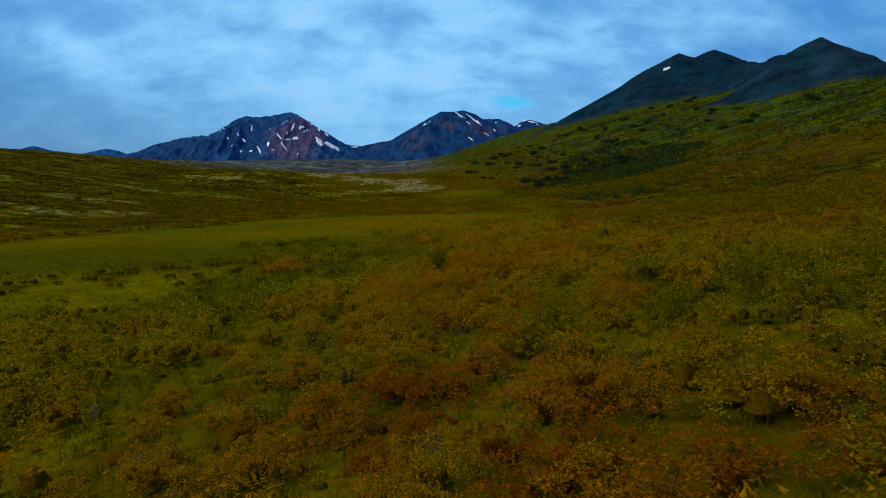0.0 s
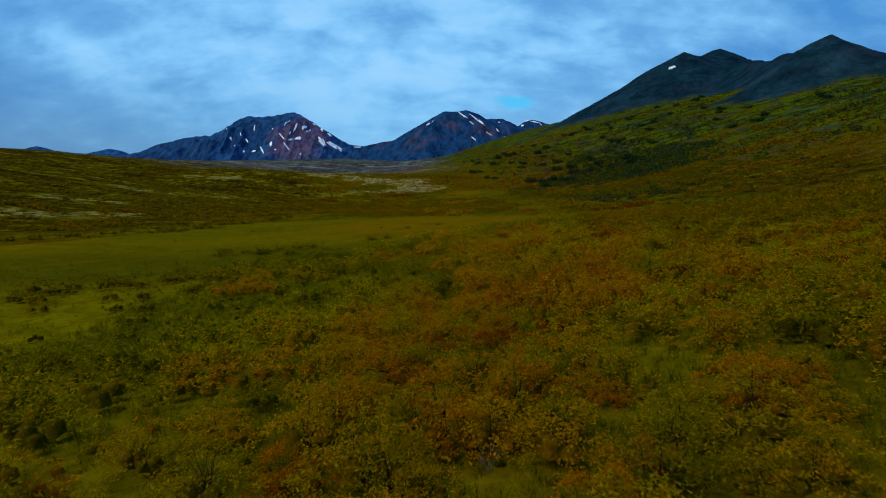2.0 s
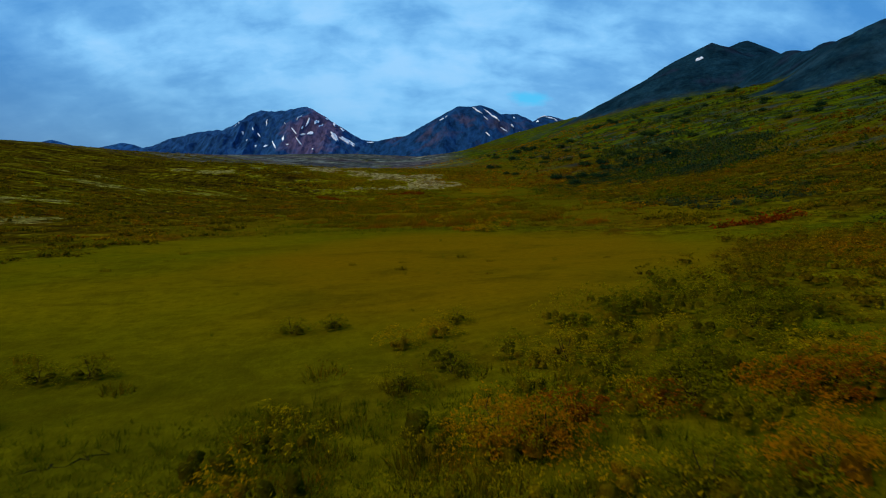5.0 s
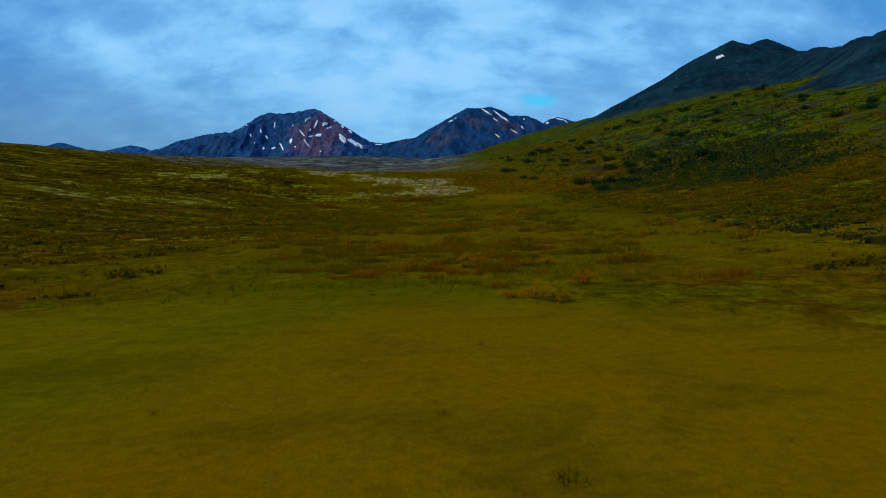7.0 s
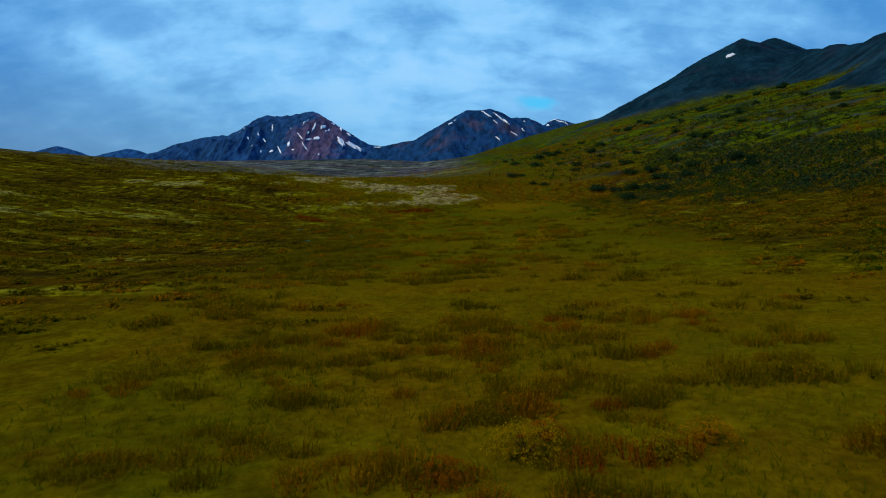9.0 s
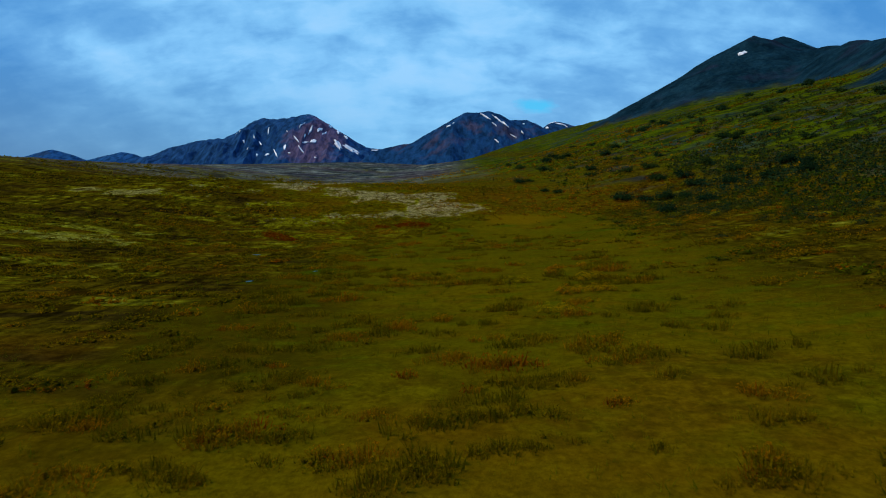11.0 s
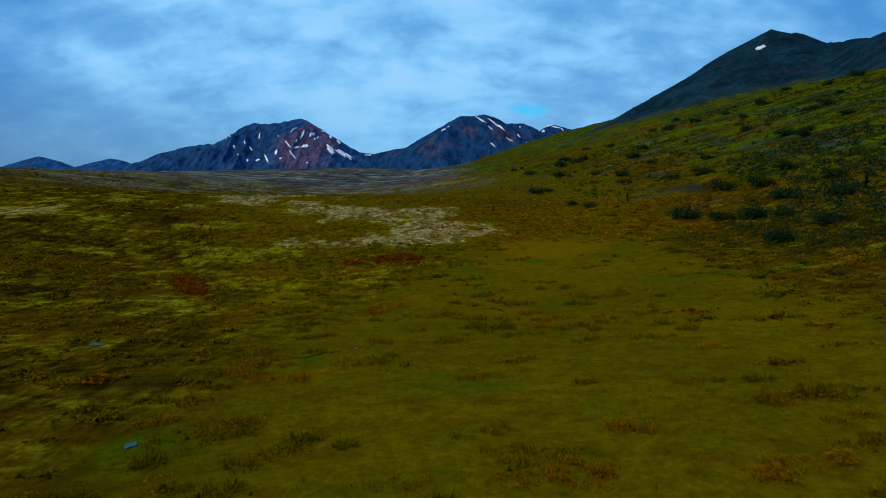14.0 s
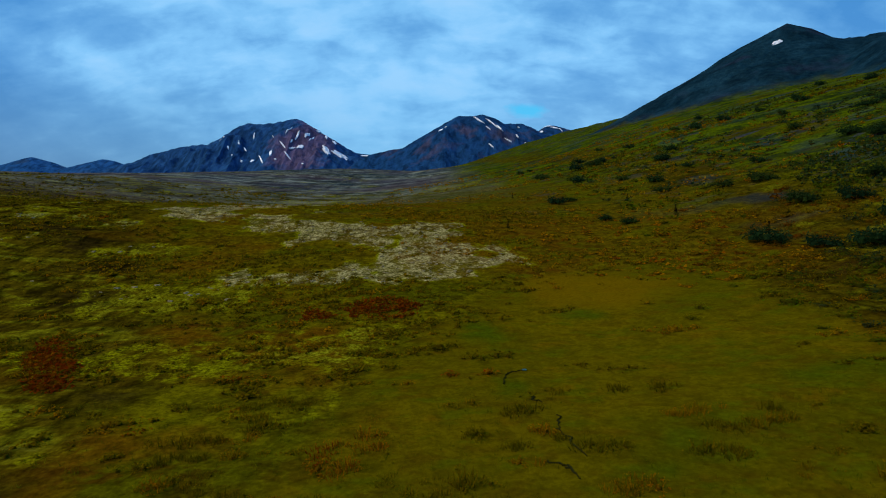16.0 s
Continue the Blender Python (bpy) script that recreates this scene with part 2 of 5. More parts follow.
def lichen_share(x, y):
    """Up to one half yellow lichen, above it bare pale gravel."""
    wob = (fbm(x, y, 9, 4, 61) - 0.5) * 2
    long = (fbm(x * 0.35, y, 7, 4, 63) - 0.5) * 2
    fleck = (fbm(x, y * 0.6, 3.2, 3, 65) - 0.5) * 2
    mound = np.minimum(np.minimum(blob(x, y, -22, 301, 35, 10, -34), blob(x, y, -4, 284.5, 10, 5.0, -30)), blob(x, y, -42, 318, 14, 8, -10))
    strip = np.minimum(blob(x, y, -20, 272, 18, 3.6, 2), blob(x, y, -9, 276, 8, 5, -10))
    # a strip of dwarf shrubs lies between the two
    dark = 1 - step01(blob(x, y, -29, 279.5, 17, 3.4, 20) + 0.4 * wob, 0.7, 1.1)
    share = 1 - step01(mound + 1.2 * long + 0.7 * wob + 0.9 * fleck, 0.66, 1.1)
    share = np.maximum(share, 0.85 * (1 - step01(strip + 1.0 * long + 0.7 * wob + 0.9 * fleck, 0.75, 1.2)))
    # yellow lichen lawns at the foot of the mound and beside the second fen
    lawn = np.minimum(np.minimum(blob(x, y, -35, 264, 12, 7, 10), blob(x, y, -46, 284, 6, 3, 0)), blob(x, y, -11, 243, 6, 6, 0))
    share = np.maximum(share, 0.48 * (1 - step01(lawn + 0.8 * long + 0.6 * wob + 0.9 * fleck, 0.8, 1.25)))
    lawn = blob(x, y, -22, 236, 15, 22, 14)
    share = np.maximum(share, 0.46 * (1 - step01(lawn + 1.2 * np.abs(wob + 0.2) + 1.2 * fleck, 0.30, 0.82)))
    share = share * (1 - 0.95 * dark) * (1 - step01(x + 0.35 * (y - 282), 7, 11))
    for cx, cy, a, b, turn, amount in ((-53, 112, 7, 3.0, 0, 0.68), (-44.5, 122.5, 5, 2.6, 0, 0.66), (-68, 152, 9, 4.0, 20, 0.66), (-98, 228, 10, 5, 0, 0.66), (-78, 200, 10, 5, 0, 0.64), (-66, 222, 9, 5, 10, 0.60), (-60, 234, 7, 3.5, 0, 0.55), (-87, 286, 13, 5, 5, 0.68), (-63, 251, 6, 2.2, 0, 0.45), (-46, 229, 5, 2, 0, 0.45), (-38, 245, 2.6, 6, 10, 0.45), (-108, 172, 14, 4, -10, 0.56), (-66, 300, 7, 3, 0, 0.6)):
        spot = blob(x, y, cx, cy, a, (1.8 if cy < 160 else 1.0) * b, turn)
        share = np.maximum(share, amount * (1 - step01(spot + 0.8 * wob + 1.5 * fleck, 0.85, 1.2)))
    bank = step01(-x, 50, 75) * step01(y, 120, 160) * step01(0.4 * long + 0.8 * wob + 0.9 * fleck, 0.44, 0.62) * 0.50
    plain = 0.36 * step01(fbm(x * 0.5, y, 14, 5, 67), 0.53, 0.66) * step01(y, 345, 420) * (1 - step01(x - 0.02 * y, 0, 40))
    return np.clip(np.maximum(np.maximum(share, bank), plain), 0, 1)


def dark_share(x, y):
    """Brown crowberry and dwarf birch heath beside the fens."""
    wob = (fbm(x * 0.6, y, 16, 4, 55) - 0.5) * 2
    west = np.interp(y, (78, 100, 125, 150, 200, 225, 260, 300, 420), (-24, -27, -25, -7, -13, -24, -35, -54, -90))
    east = np.interp(y, (80, 120, 160, 200, 260, 300), (36, 34, 19, 23, 33, 50))
    share = step01(west - x + 10 * wob, -4, 6) * step01(y, 76, 90)
    return np.maximum(share, 0.75 * step01(x - east + 10 * wob, -4, 6) * (1 - step01(x, 50, 75)) * step01(y, 76, 90))


def green_share(x, y):
    """Fresh green moss and sedge where water seeps."""
    wob = (fbm(x, y, 5, 3, 59) - 0.5) * 2
    seep = np.full(np.shape(x), 9.0)
    for cx, cy, a, b in ((1, 249, 3.0, 6), (11, 252, 3.5, 2.5), (9.6, 222.5, 1.8, 2.4), (6.8, 219.8, 2.0, 1.6), (-10.5, 204.5, 2.6, 2.0), (-0.9, 198, 4.0, 3.4), (-14.5, 190.5, 4.0, 2.2), (2.2, 234, 1.5, 2.4), (-20.5, 183, 2.2, 1.6), (24, 232, 5, 2), (27, 86, 9, 3.5), (7.5, 62.5, 2.0, 1.2), (13, 117.5, 9, 2.5)):
        seep = np.minimum(seep, blob(x, y, cx, cy, a, b))
    return 1 - step01(seep + 0.7 * wob, 0.5, 1.1)


# ---- materials ----
def material(name):
    m = bpy.data.materials.new(name)
    m.use_nodes = True
    return m, Nodes(m.node_tree)


def surface(k, colour, rough=0.9, bump=None, strength=0.4, distance=0.05, through_share=0.0, gloss=0.2, sheen=None):
    s = k.add("ShaderNodeBsdfPrincipled")
    k.put(s.inputs["Base Color"], colour if isinstance(colour, bpy.types.NodeSocket) else (*colour, 1))
    k.put(s.inputs["Roughness"], rough)
    s.inputs["Specular IOR Level"].default_value = gloss
    if sheen is not None:
        # dry grass tips catch the light at low angles
        k.put(s.inputs["Sheen Weight"], sheen)
        s.inputs["Sheen Roughness"].default_value = 0.45
        s.inputs["Sheen Tint"].default_value = (1.0, 0.80, 0.02, 1)
    if bump is not None:
        b = k.add("ShaderNodeBump")
        b.inputs["Strength"].default_value = strength
        b.inputs["Distance"].default_value = distance
        k.link(bump, b.inputs["Height"])
        k.link(b.outputs[0], s.inputs["Normal"])
    last = s.outputs[0]
    if through_share:
        t = k.add("ShaderNodeBsdfTranslucent")
        k.put(t.inputs[0], colour if isinstance(colour, bpy.types.NodeSocket) else (*colour, 1))
        mixer = k.add("ShaderNodeMixShader")
        mixer.inputs[0].default_value = through_share
        k.link(last, mixer.inputs[1])
        k.link(t.outputs[0], mixer.inputs[2])
        last = mixer.outputs[0]
    out = k.add("ShaderNodeOutputMaterial")
    k.link(last, out.inputs[0])


def place_of(k):
    return k.add("ShaderNodeNewGeometry").outputs["Position"]


def ground_material():
    m, k = material("tundra_ground")
    p = place_of(k)
    zone = k.add("ShaderNodeVertexColor")
    zone.layer_name = "zone"
    parts = k.add("ShaderNodeSeparateColor")
    k.link(zone.outputs[0], parts.inputs[0])
    meadow, lichen, rock = parts.outputs[0], parts.outputs[1], parts.outputs[2]
    wide = k.noise(p, 0.055, 5, 0.6)
    mid = k.noise(p, 0.33, 5, 0.62)
    fine = k.noise(p, 3.2, 6, 0.65)
    grain = k.noise(p, 17.0, 4, 0.7)
    # dwarf shrub heath: olive, yellow green and rust
    height = k.add("ShaderNodeSeparateXYZ")
    k.link(p, height.inputs[0])
    clump = k.noise(p, 0.62, 4, 0.6, 0.3)
    patch = k.noise(k.scaled(p, 0.45, 1.0, 1.0), 0.17, 5, 0.62)
    heath = k.mix(k.ramp(mid, (0.36, 0.0), (0.62, 1.0)), (0.055, 0.046, 0.0008), (0.106, 0.092, 0.0010))
    heath = k.mix(k.ramp(wide, (0.47, 0.0), (0.60, 0.9)), heath, (0.086, 0.040, 0.0010))
    slope_rust = k.ramp(k.math("MULTIPLY", height.outputs[2], 0.01), (0.015, 0.0), (0.06, 0.8), (0.16, 0.8), (0.28, 0.0))
    heath = k.mix(k.math("MULTIPLY", slope_rust, k.ramp(patch, (0.36, 0.3), (0.55, 1.0))), heath, (0.076, 0.045, 0.0010))
    heath = k.mix(k.ramp(k.noise(p, 0.12, 4, 0.6), (0.50, 0.0), (0.62, 0.9)), heath, (0.056, 0.056, 0.0008))
    # low brown and rust mats between the grasses
    heath = k.mix(k.math("MULTIPLY", k.ramp(clump, (0.48, 0.0), (0.58, 1.0)), k.ramp(patch, (0.38, 0.10), (0.54, 0.70))), heath, k.mix(k.ramp(wide, (0.45, 0.0), (0.6, 1.0)), (0.022, 0.016, 0.0008), (0.052, 0.018, 0.0010)))
    # greener up the hillside, with rust and dark thickets
    green = k.mix(k.ramp(patch, (0.42, 0.0), (0.55, 1.0)), (0.011, 0.024, 0.004), (0.054, 0.078, 0.0008))
    green = k.mix(k.ramp(k.noise(p, 0.035, 5, 0.62), (0.52, 0.0), (0.62, 0.6)), green, (0.060, 0.034, 0.0010))
    green = k.mix(k.ramp(clump, (0.52, 0.0), (0.64, 0.55)), green, (0.010, 0.017, 0.0015))
    stony = k.ramp(k.noise(k.scaled(p, 0.6, 1.0, 1.0), 0.17, 5, 0.66, 0.4), (0.58, 0.0), (0.64, 0.8))
    green = k.mix(stony, green, (0.026, 0.032, 0.044))
    up_hill = k.ramp(k.math("MULTIPLY", height.outputs[2], 0.01), (0.08, 0.0), (0.24, 0.97))
    heath = k.mix(up_hill, heath, green)
    # brown crowberry heath on the far side of the valley floor
    cover = k.add("ShaderNodeVertexColor")
    cover.layer_name = "cover"
    kinds = k.add("ShaderNodeSeparateColor")
    k.link(cover.outputs[0], kinds.inputs[0])
    brown, seep = kinds.outputs[0], kinds.outputs[1]
    smooth = kinds.outputs[2]
    heath = k.mix(k.math("MULTIPLY", brown, k.ramp(patch, (0.36, 0.95), (0.60, 0.50))), heath, k.mix(k.ramp(mid, (0.38, 0.0), (0.6, 1.0)), (0.020, 0.014, 0.0008), (0.046, 0.032, 0.0008)))
    # long streaks of heath, sedge and lichen over the bank
    lean = k.noise(k.scaled(p, 0.34, 1.0, 1.0), 0.19, 6, 0.66, 0.5)
    streaked = k.mix(k.ramp(lean, (0.38, 0.0), (0.47, 1.0)), (0.012, 0.008, 0.0014), (0.036, 0.026, 0.0008))
    streaked = k.mix(k.ramp(lean, (0.53, 0.0), (0.60, 1.0)), streaked, (0.080, 0.076, 0.0020))
    streaked = k.mix(k.ramp(lean, (0.62, 0.0), (0.69, 0.6)), streaked, (0.130, 0.126, 0.016))
    streaked = k.mix(1.0, streaked, k.ramp(k.noise(k.scaled(p, 1.0, 0.35, 1.0), 0.62, 4, 0.66, 0.4), (0.40, 0.35), (0.60, 2.0)), "MULTIPLY")
    streaked = k.mix(k.ramp(k.noise(k.scaled(p, 0.4, 1.0, 1.0), 0.085, 4, 0.6), (0.54, 0.0), (0.62, 0.55)), streaked, (0.062, 0.028, 0.0010))
    heath = k.mix(k.math("MULTIPLY", brown, 0.88), heath, streaked)
    # far heath: dull purple, paler streaks, and distance haze put into its blue grey
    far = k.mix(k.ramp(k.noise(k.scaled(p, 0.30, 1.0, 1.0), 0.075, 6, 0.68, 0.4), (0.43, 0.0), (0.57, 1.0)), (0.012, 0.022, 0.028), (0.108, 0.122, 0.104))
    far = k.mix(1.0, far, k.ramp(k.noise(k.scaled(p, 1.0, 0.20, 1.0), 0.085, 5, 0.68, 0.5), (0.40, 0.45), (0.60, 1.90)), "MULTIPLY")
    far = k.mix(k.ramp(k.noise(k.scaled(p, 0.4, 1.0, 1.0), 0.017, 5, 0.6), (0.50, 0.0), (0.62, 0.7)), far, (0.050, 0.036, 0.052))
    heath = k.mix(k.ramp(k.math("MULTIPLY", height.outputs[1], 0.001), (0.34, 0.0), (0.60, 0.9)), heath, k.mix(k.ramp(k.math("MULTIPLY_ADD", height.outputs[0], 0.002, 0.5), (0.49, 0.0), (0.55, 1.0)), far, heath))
    # sedge fen
    sedge = k.mix(k.ramp(wide, (0.40, 0.0), (0.60, 1.0)), (0.064, 0.054, 0.0006), (0.090, 0.066, 0.0006))
    sedge = k.mix(k.ramp(clump, (0.50, 0.0), (0.62, 0.5)), sedge, (0.046, 0.034, 0.0006))
    sedge = k.mix(k.ramp(k.noise(p, 0.16, 4, 0.6), (0.54, 0.0), (0.68, 0.5)), sedge, (0.056, 0.056, 0.0008))
    sedge = k.mix(k.ramp(k.noise(p, 0.27, 4, 0.6), (0.58, 0.0), (0.70, 0.7)), sedge, (0.108, 0.062, 0.0008))
    # lush grass under the first thicket
    lush = k.ramp(k.math("MULTIPLY", height.outputs[1], 0.01), (0.56, 0.85), (0.72, 0.0))
    sedge = k.mix(lush, sedge, k.mix(k.ramp(mid, (0.36, 0.0), (0.62, 1.0)), (0.076, 0.071, 0.0006), (0.124, 0.110, 0.0006)))
    litter = k.ramp(k.math("MULTIPLY", height.outputs[1], 0.01), (0.24, 0.85), (0.36, 0.0))
    sedge = k.mix(k.math("MULTIPLY", litter, k.ramp(mid, (0.36, 1.0), (0.66, 0.4))), sedge, (0.050, 0.034, 0.0008))
    sedge = k.mix(k.math("MULTIPLY", brown, k.ramp(mid, (0.36, 1.0), (0.62, 0.55))), sedge, (0.030, 0.021, 0.0006))
    sedge = k.mix(k.math("MULTIPLY", smooth, 0.7), sedge, k.mix(k.ramp(wide, (0.40, 0.0), (0.60, 1.0)), (0.078, 0.075, 0.0006), (0.106, 0.083, 0.0006)))
    # wet, darker sedge along the shore
    wet = k.ramp(k.math("MULTIPLY", height.outputs[1], 0.01), (0.49, 0.0), (0.54, 0.75), (0.61, 0.65), (0.70, 0.0))
    wet = k.math("MULTIPLY", wet, k.ramp(k.math("MULTIPLY_ADD", height.outputs[0], 0.02, 0.5), (0.42, 1.0), (0.54, 0.35)))
    wet = k.math("MULTIPLY", wet, k.ramp(k.noise(p, 0.42, 5, 0.62), (0.40, 0.75), (0.56, 1.0)))
    sedge = k.mix(wet, sedge, (0.032, 0.034, 0.0008))
    # brown and green patches a few steps wide in the thin sedge
    thin = k.math("MULTIPLY", k.math("SUBTRACT", 1.0, smooth), k.ramp(k.math("MULTIPLY", height.outputs[1], 0.01), (0.95, 0.0), (1.03, 1.0)))
    sedge = k.mix(k.math("MULTIPLY", thin, k.ramp(k.noise(k.scaled(p, 0.6, 1.0, 1.0), 0.52, 5, 0.64), (0.52, 0.0), (0.64, 0.70))), sedge, (0.062, 0.037, 0.0008))
    sedge = k.mix(k.math("MULTIPLY", thin, k.ramp(k.noise(k.scaled(p, 0.7, 1.1, 1.0), 0.36, 5, 0.64), (0.54, 0.0), (0.64, 0.70))), sedge, (0.056, 0.064, 0.0008))
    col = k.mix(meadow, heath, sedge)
    col = k.mix(k.math("MULTIPLY", seep, k.ramp(mid, (0.36, 0.3), (0.60, 0.85))), col, (0.034, 0.056, 0.0010))
    tuffet = k.noise(p, 1.15, 3, 0.6)
    col = k.mix(1.0, col, k.mix(meadow, k.ramp(tuffet, (0.36, 0.70), (0.60, 1.26)), k.mix(smooth, k.ramp(tuffet, (0.36, 0.84), (0.60, 1.10)), k.ramp(tuffet, (0.36, 0.86), (0.62, 1.12)))), "MULTIPLY")
    col = k.mix(k.math("MULTIPLY", zone.outputs[1], k.ramp(mid, (0.25, 0.75), (0.6, 1.0))), col, (0.122, 0.070, 0.0006))
    drift = k.math("MULTIPLY", smooth, k.ramp(k.noise(k.scaled(p, 0.55, 1.0, 1.0), 0.30, 6, 0.66, 0.6), (0.50, 0.0), (0.66, 0.55)))
    col = k.mix(drift, col, (0.046, 0.036, 0.0008))
    # yellow lichen, then bare gravel
    yellow = k.mix(k.ramp(fine, (0.40, 0.0), (0.62, 1.0)), (0.110, 0.112, 0.0014), (0.260, 0.260, 0.028))
    yellow = k.mix(k.ramp(lichen, (0.46, 1.0), (0.58, 0.0)), yellow, k.mix(k.ramp(fine, (0.40, 0.0), (0.62, 1.0)), (0.088, 0.086, 0.0008), (0.185, 0.180, 0.0020)))
    pale = k.mix(k.ramp(fine, (0.40, 0.0), (0.60, 1.0)), (0.13, 0.116, 0.022), (0.36, 0.31, 0.13))
    pale = k.mix(k.ramp(lichen, (0.56, 0.0), (0.80, 1.0)), yellow, pale)
    col = k.mix(k.math("MULTIPLY", k.ramp(lichen, (0.12, 0.0), (0.42, 1.0)), k.math("MULTIPLY", k.ramp(fine, (0.36, 0.2), (0.50, 1.0)), k.math("MULTIPLY", k.ramp(clump, (0.42, 1.0), (0.60, 0.22)), k.ramp(k.noise(k.scaled(p, 1.0, 0.45, 1.0), 0.42, 5, 0.66, 0.5), (0.44, 0.10), (0.51, 1.0))))), col, pale)
    # dark scree
    scree = k.mix(k.ramp(mid, (0.35, 0.0), (0.65, 1.0)), (0.0026, 0.016, 0.030), (0.008, 0.030, 0.044))
    scree = k.mix(k.ramp(k.noise(p, 0.03, 5, 0.6), (0.54, 0.0), (0.70, 0.7)), scree, (0.016, 0.022, 0.042))
    talus = k.math("MULTIPLY", k.ramp(k.math("MULTIPLY", height.outputs[2], 0.01), (0.50, 1.0), (1.05, 0.0)), k.ramp(k.noise(k.scaled(p, 0.5, 1.0, 0.3), 0.06, 6, 0.65), (0.44, 0.0), (0.62, 0.8)))
    scree = k.mix(talus, scree, (0.016, 0.042, 0.060))
    scree = k.mix(1.0, scree, k.ramp(k.noise(k.scaled(p, 1.0, 1.0, 0.25), 0.055, 6, 0.68, 0.4), (0.36, 0.55), (0.64, 1.45)), "MULTIPLY")
    col = k.mix(rock, col, scree)
    shade = k.ramp(grain, (0.25, 0.72), (0.7, 1.22))
    col = k.mix(1.0, col, shade, "MULTIPLY")
    shade = k.mix(meadow, k.ramp(fine, (0.34, 0.62), (0.64, 1.26)), k.mix(smooth, k.ramp(fine, (0.36, 0.78), (0.62, 1.16)), k.ramp(fine, (0.34, 0.84), (0.64, 1.12))))
    col = k.mix(1.0, col, shade, "MULTIPLY")
    relief = k.math("ADD", k.math("MULTIPLY", fine, 0.7), k.math("MULTIPLY", grain, 0.3))
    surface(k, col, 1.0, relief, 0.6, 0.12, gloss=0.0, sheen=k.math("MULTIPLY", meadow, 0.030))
    return m


def mountain_material(name, hazed, warm, red_at, centre=None, reach=1.0):
    """Slate rock with redder beds, gathered round a centre where one is given; the blue of far haze is in its colour.
    """
    m, k = material(name)
    p = place_of(k)
    wide = k.noise(k.scaled(p, 1, 1, 0.5), 0.011, 5, 0.6)
    streak = k.noise(k.scaled(p, 1.0, 0.5, 0.20), 0.060, 6, 0.65, 0.4)
    col = k.mix(k.ramp(streak, (0.38, 0.0), (0.62, 1.0)), tuple(0.75 * c for c in hazed), tuple(1.95 * c for c in hazed))
    red = k.ramp(wide, (red_at, 0.0), (red_at + 0.12, 0.85))
    if centre:
        off = k.add("ShaderNodeVectorMath")
        off.operation = "DISTANCE"
        k.link(k.scaled(p, 1, 0, 1.1), off.inputs[0])
        off.inputs[1].default_value = centre
        near = k.math("SUBTRACT", 1.0, k.math("DIVIDE", off.outputs["Value"], reach))
        red = k.ramp(k.math("ADD", near, k.math("MULTIPLY", k.math("SUBTRACT", wide, 0.5), 1.7)), (0.20, 0.0), (0.50, 0.9))
    col = k.mix(red, col, k.mix(k.ramp(streak, (0.38, 0.0), (0.62, 1.0)), tuple(0.6 * c for c in warm), tuple(1.35 * c for c in warm)))
    surface(k, col, 1.0, streak, 0.9, 5.0, gloss=0.0)
    return m


def leaf_material(name, stops, through_share=0.42):
    """Leaves whose colour goes from shrub to shrub by the tint layer, and a little from leaf to leaf."""
    m, k = material(name)
    tint = k.add("ShaderNodeVertexColor")
    tint.layer_name = "tint"
    part_of = k.add("ShaderNodeSeparateColor")
    k.link(tint.outputs[0], part_of.inputs[0])
    one = k.add("ShaderNodeObjectInfo").outputs["Random"]
    leaf = k.add("ShaderNodeNewGeometry").outputs["Random Per Island"]
    own = k.math("ADD", part_of.outputs[0], k.math("MULTIPLY", one, part_of.outputs[1]))
    own = k.math("ADD", own, k.math("MULTIPLY", k.math("SUBTRACT", leaf, 0.5), 0.16), clamp=True)
    col = k.ramp(own, *stops)
    col = k.mix(1.0, col, k.ramp(leaf, (0.0, 0.80), (1.0, 1.16)), "MULTIPLY")
    # lumps inside the shrub, darkened to bark brown for twigs and shaded gaps
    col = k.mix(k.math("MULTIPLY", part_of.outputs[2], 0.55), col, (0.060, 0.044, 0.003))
    # leaf clusters, lighter and darker, and the dark gaps between, mottled into the colour
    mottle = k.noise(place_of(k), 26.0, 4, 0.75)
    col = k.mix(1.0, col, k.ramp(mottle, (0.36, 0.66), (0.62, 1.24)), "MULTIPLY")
    surface(k, col, 0.9, mottle, 1.0, 0.06, through_share=through_share, gloss=0.0)
    return m


def plain_material(name, a, b, scale, rough=0.9, bump=0.3, distance=0.01, gloss=0.2):
    m, k = material(name)
    p = place_of(k)
    n = k.noise(p, scale, 5, 0.62)
    col = k.mix(k.ramp(n, (0.35, 0.0), (0.66, 1.0)), a, b)
    col = k.mix(1.0, col, k.ramp(k.noise(p, scale * 0.13, 3, 0.5), (0.3, 0.75), (0.7, 1.15)), "MULTIPLY")
    surface(k, col, rough, n, bump, distance, gloss=gloss)
    return m


SHRUB_STOPS = [(0.0, (0.092, 0.094, 0.0010)), (0.20, (0.195, 0.172, 0.0012)), (0.40, (0.350, 0.240, 0.0014)), (0.60, (0.460, 0.226, 0.0016)), (0.78, (0.400, 0.140, 0.0016)), (0.92, (0.250, 0.064, 0.0016)), (1.0, (0.150, 0.033, 0.0014))]
DARK_STOPS = [(0.0, (0.112, 0.086, 0.0008)), (0.30, (0.170, 0.115, 0.0008)), (0.55, (0.235, 0.130, 0.0008)), (0.78, (0.300, 0.130, 0.0010)), (0.9, (0.280, 0.105, 0.0010)), (1.0, (0.150, 0.022, 0.0010))]
HILL_STOPS = [(0.0, (0.014, 0.038, 0.016)), (0.15, (0.034, 0.052, 0.0020)), (0.35, (0.066, 0.096, 0.0010)), (0.6, (0.130, 0.086, 0.0008)), (0.85, (0.155, 0.066, 0.0010)), (1.0, (0.130, 0.034, 0.0010))]
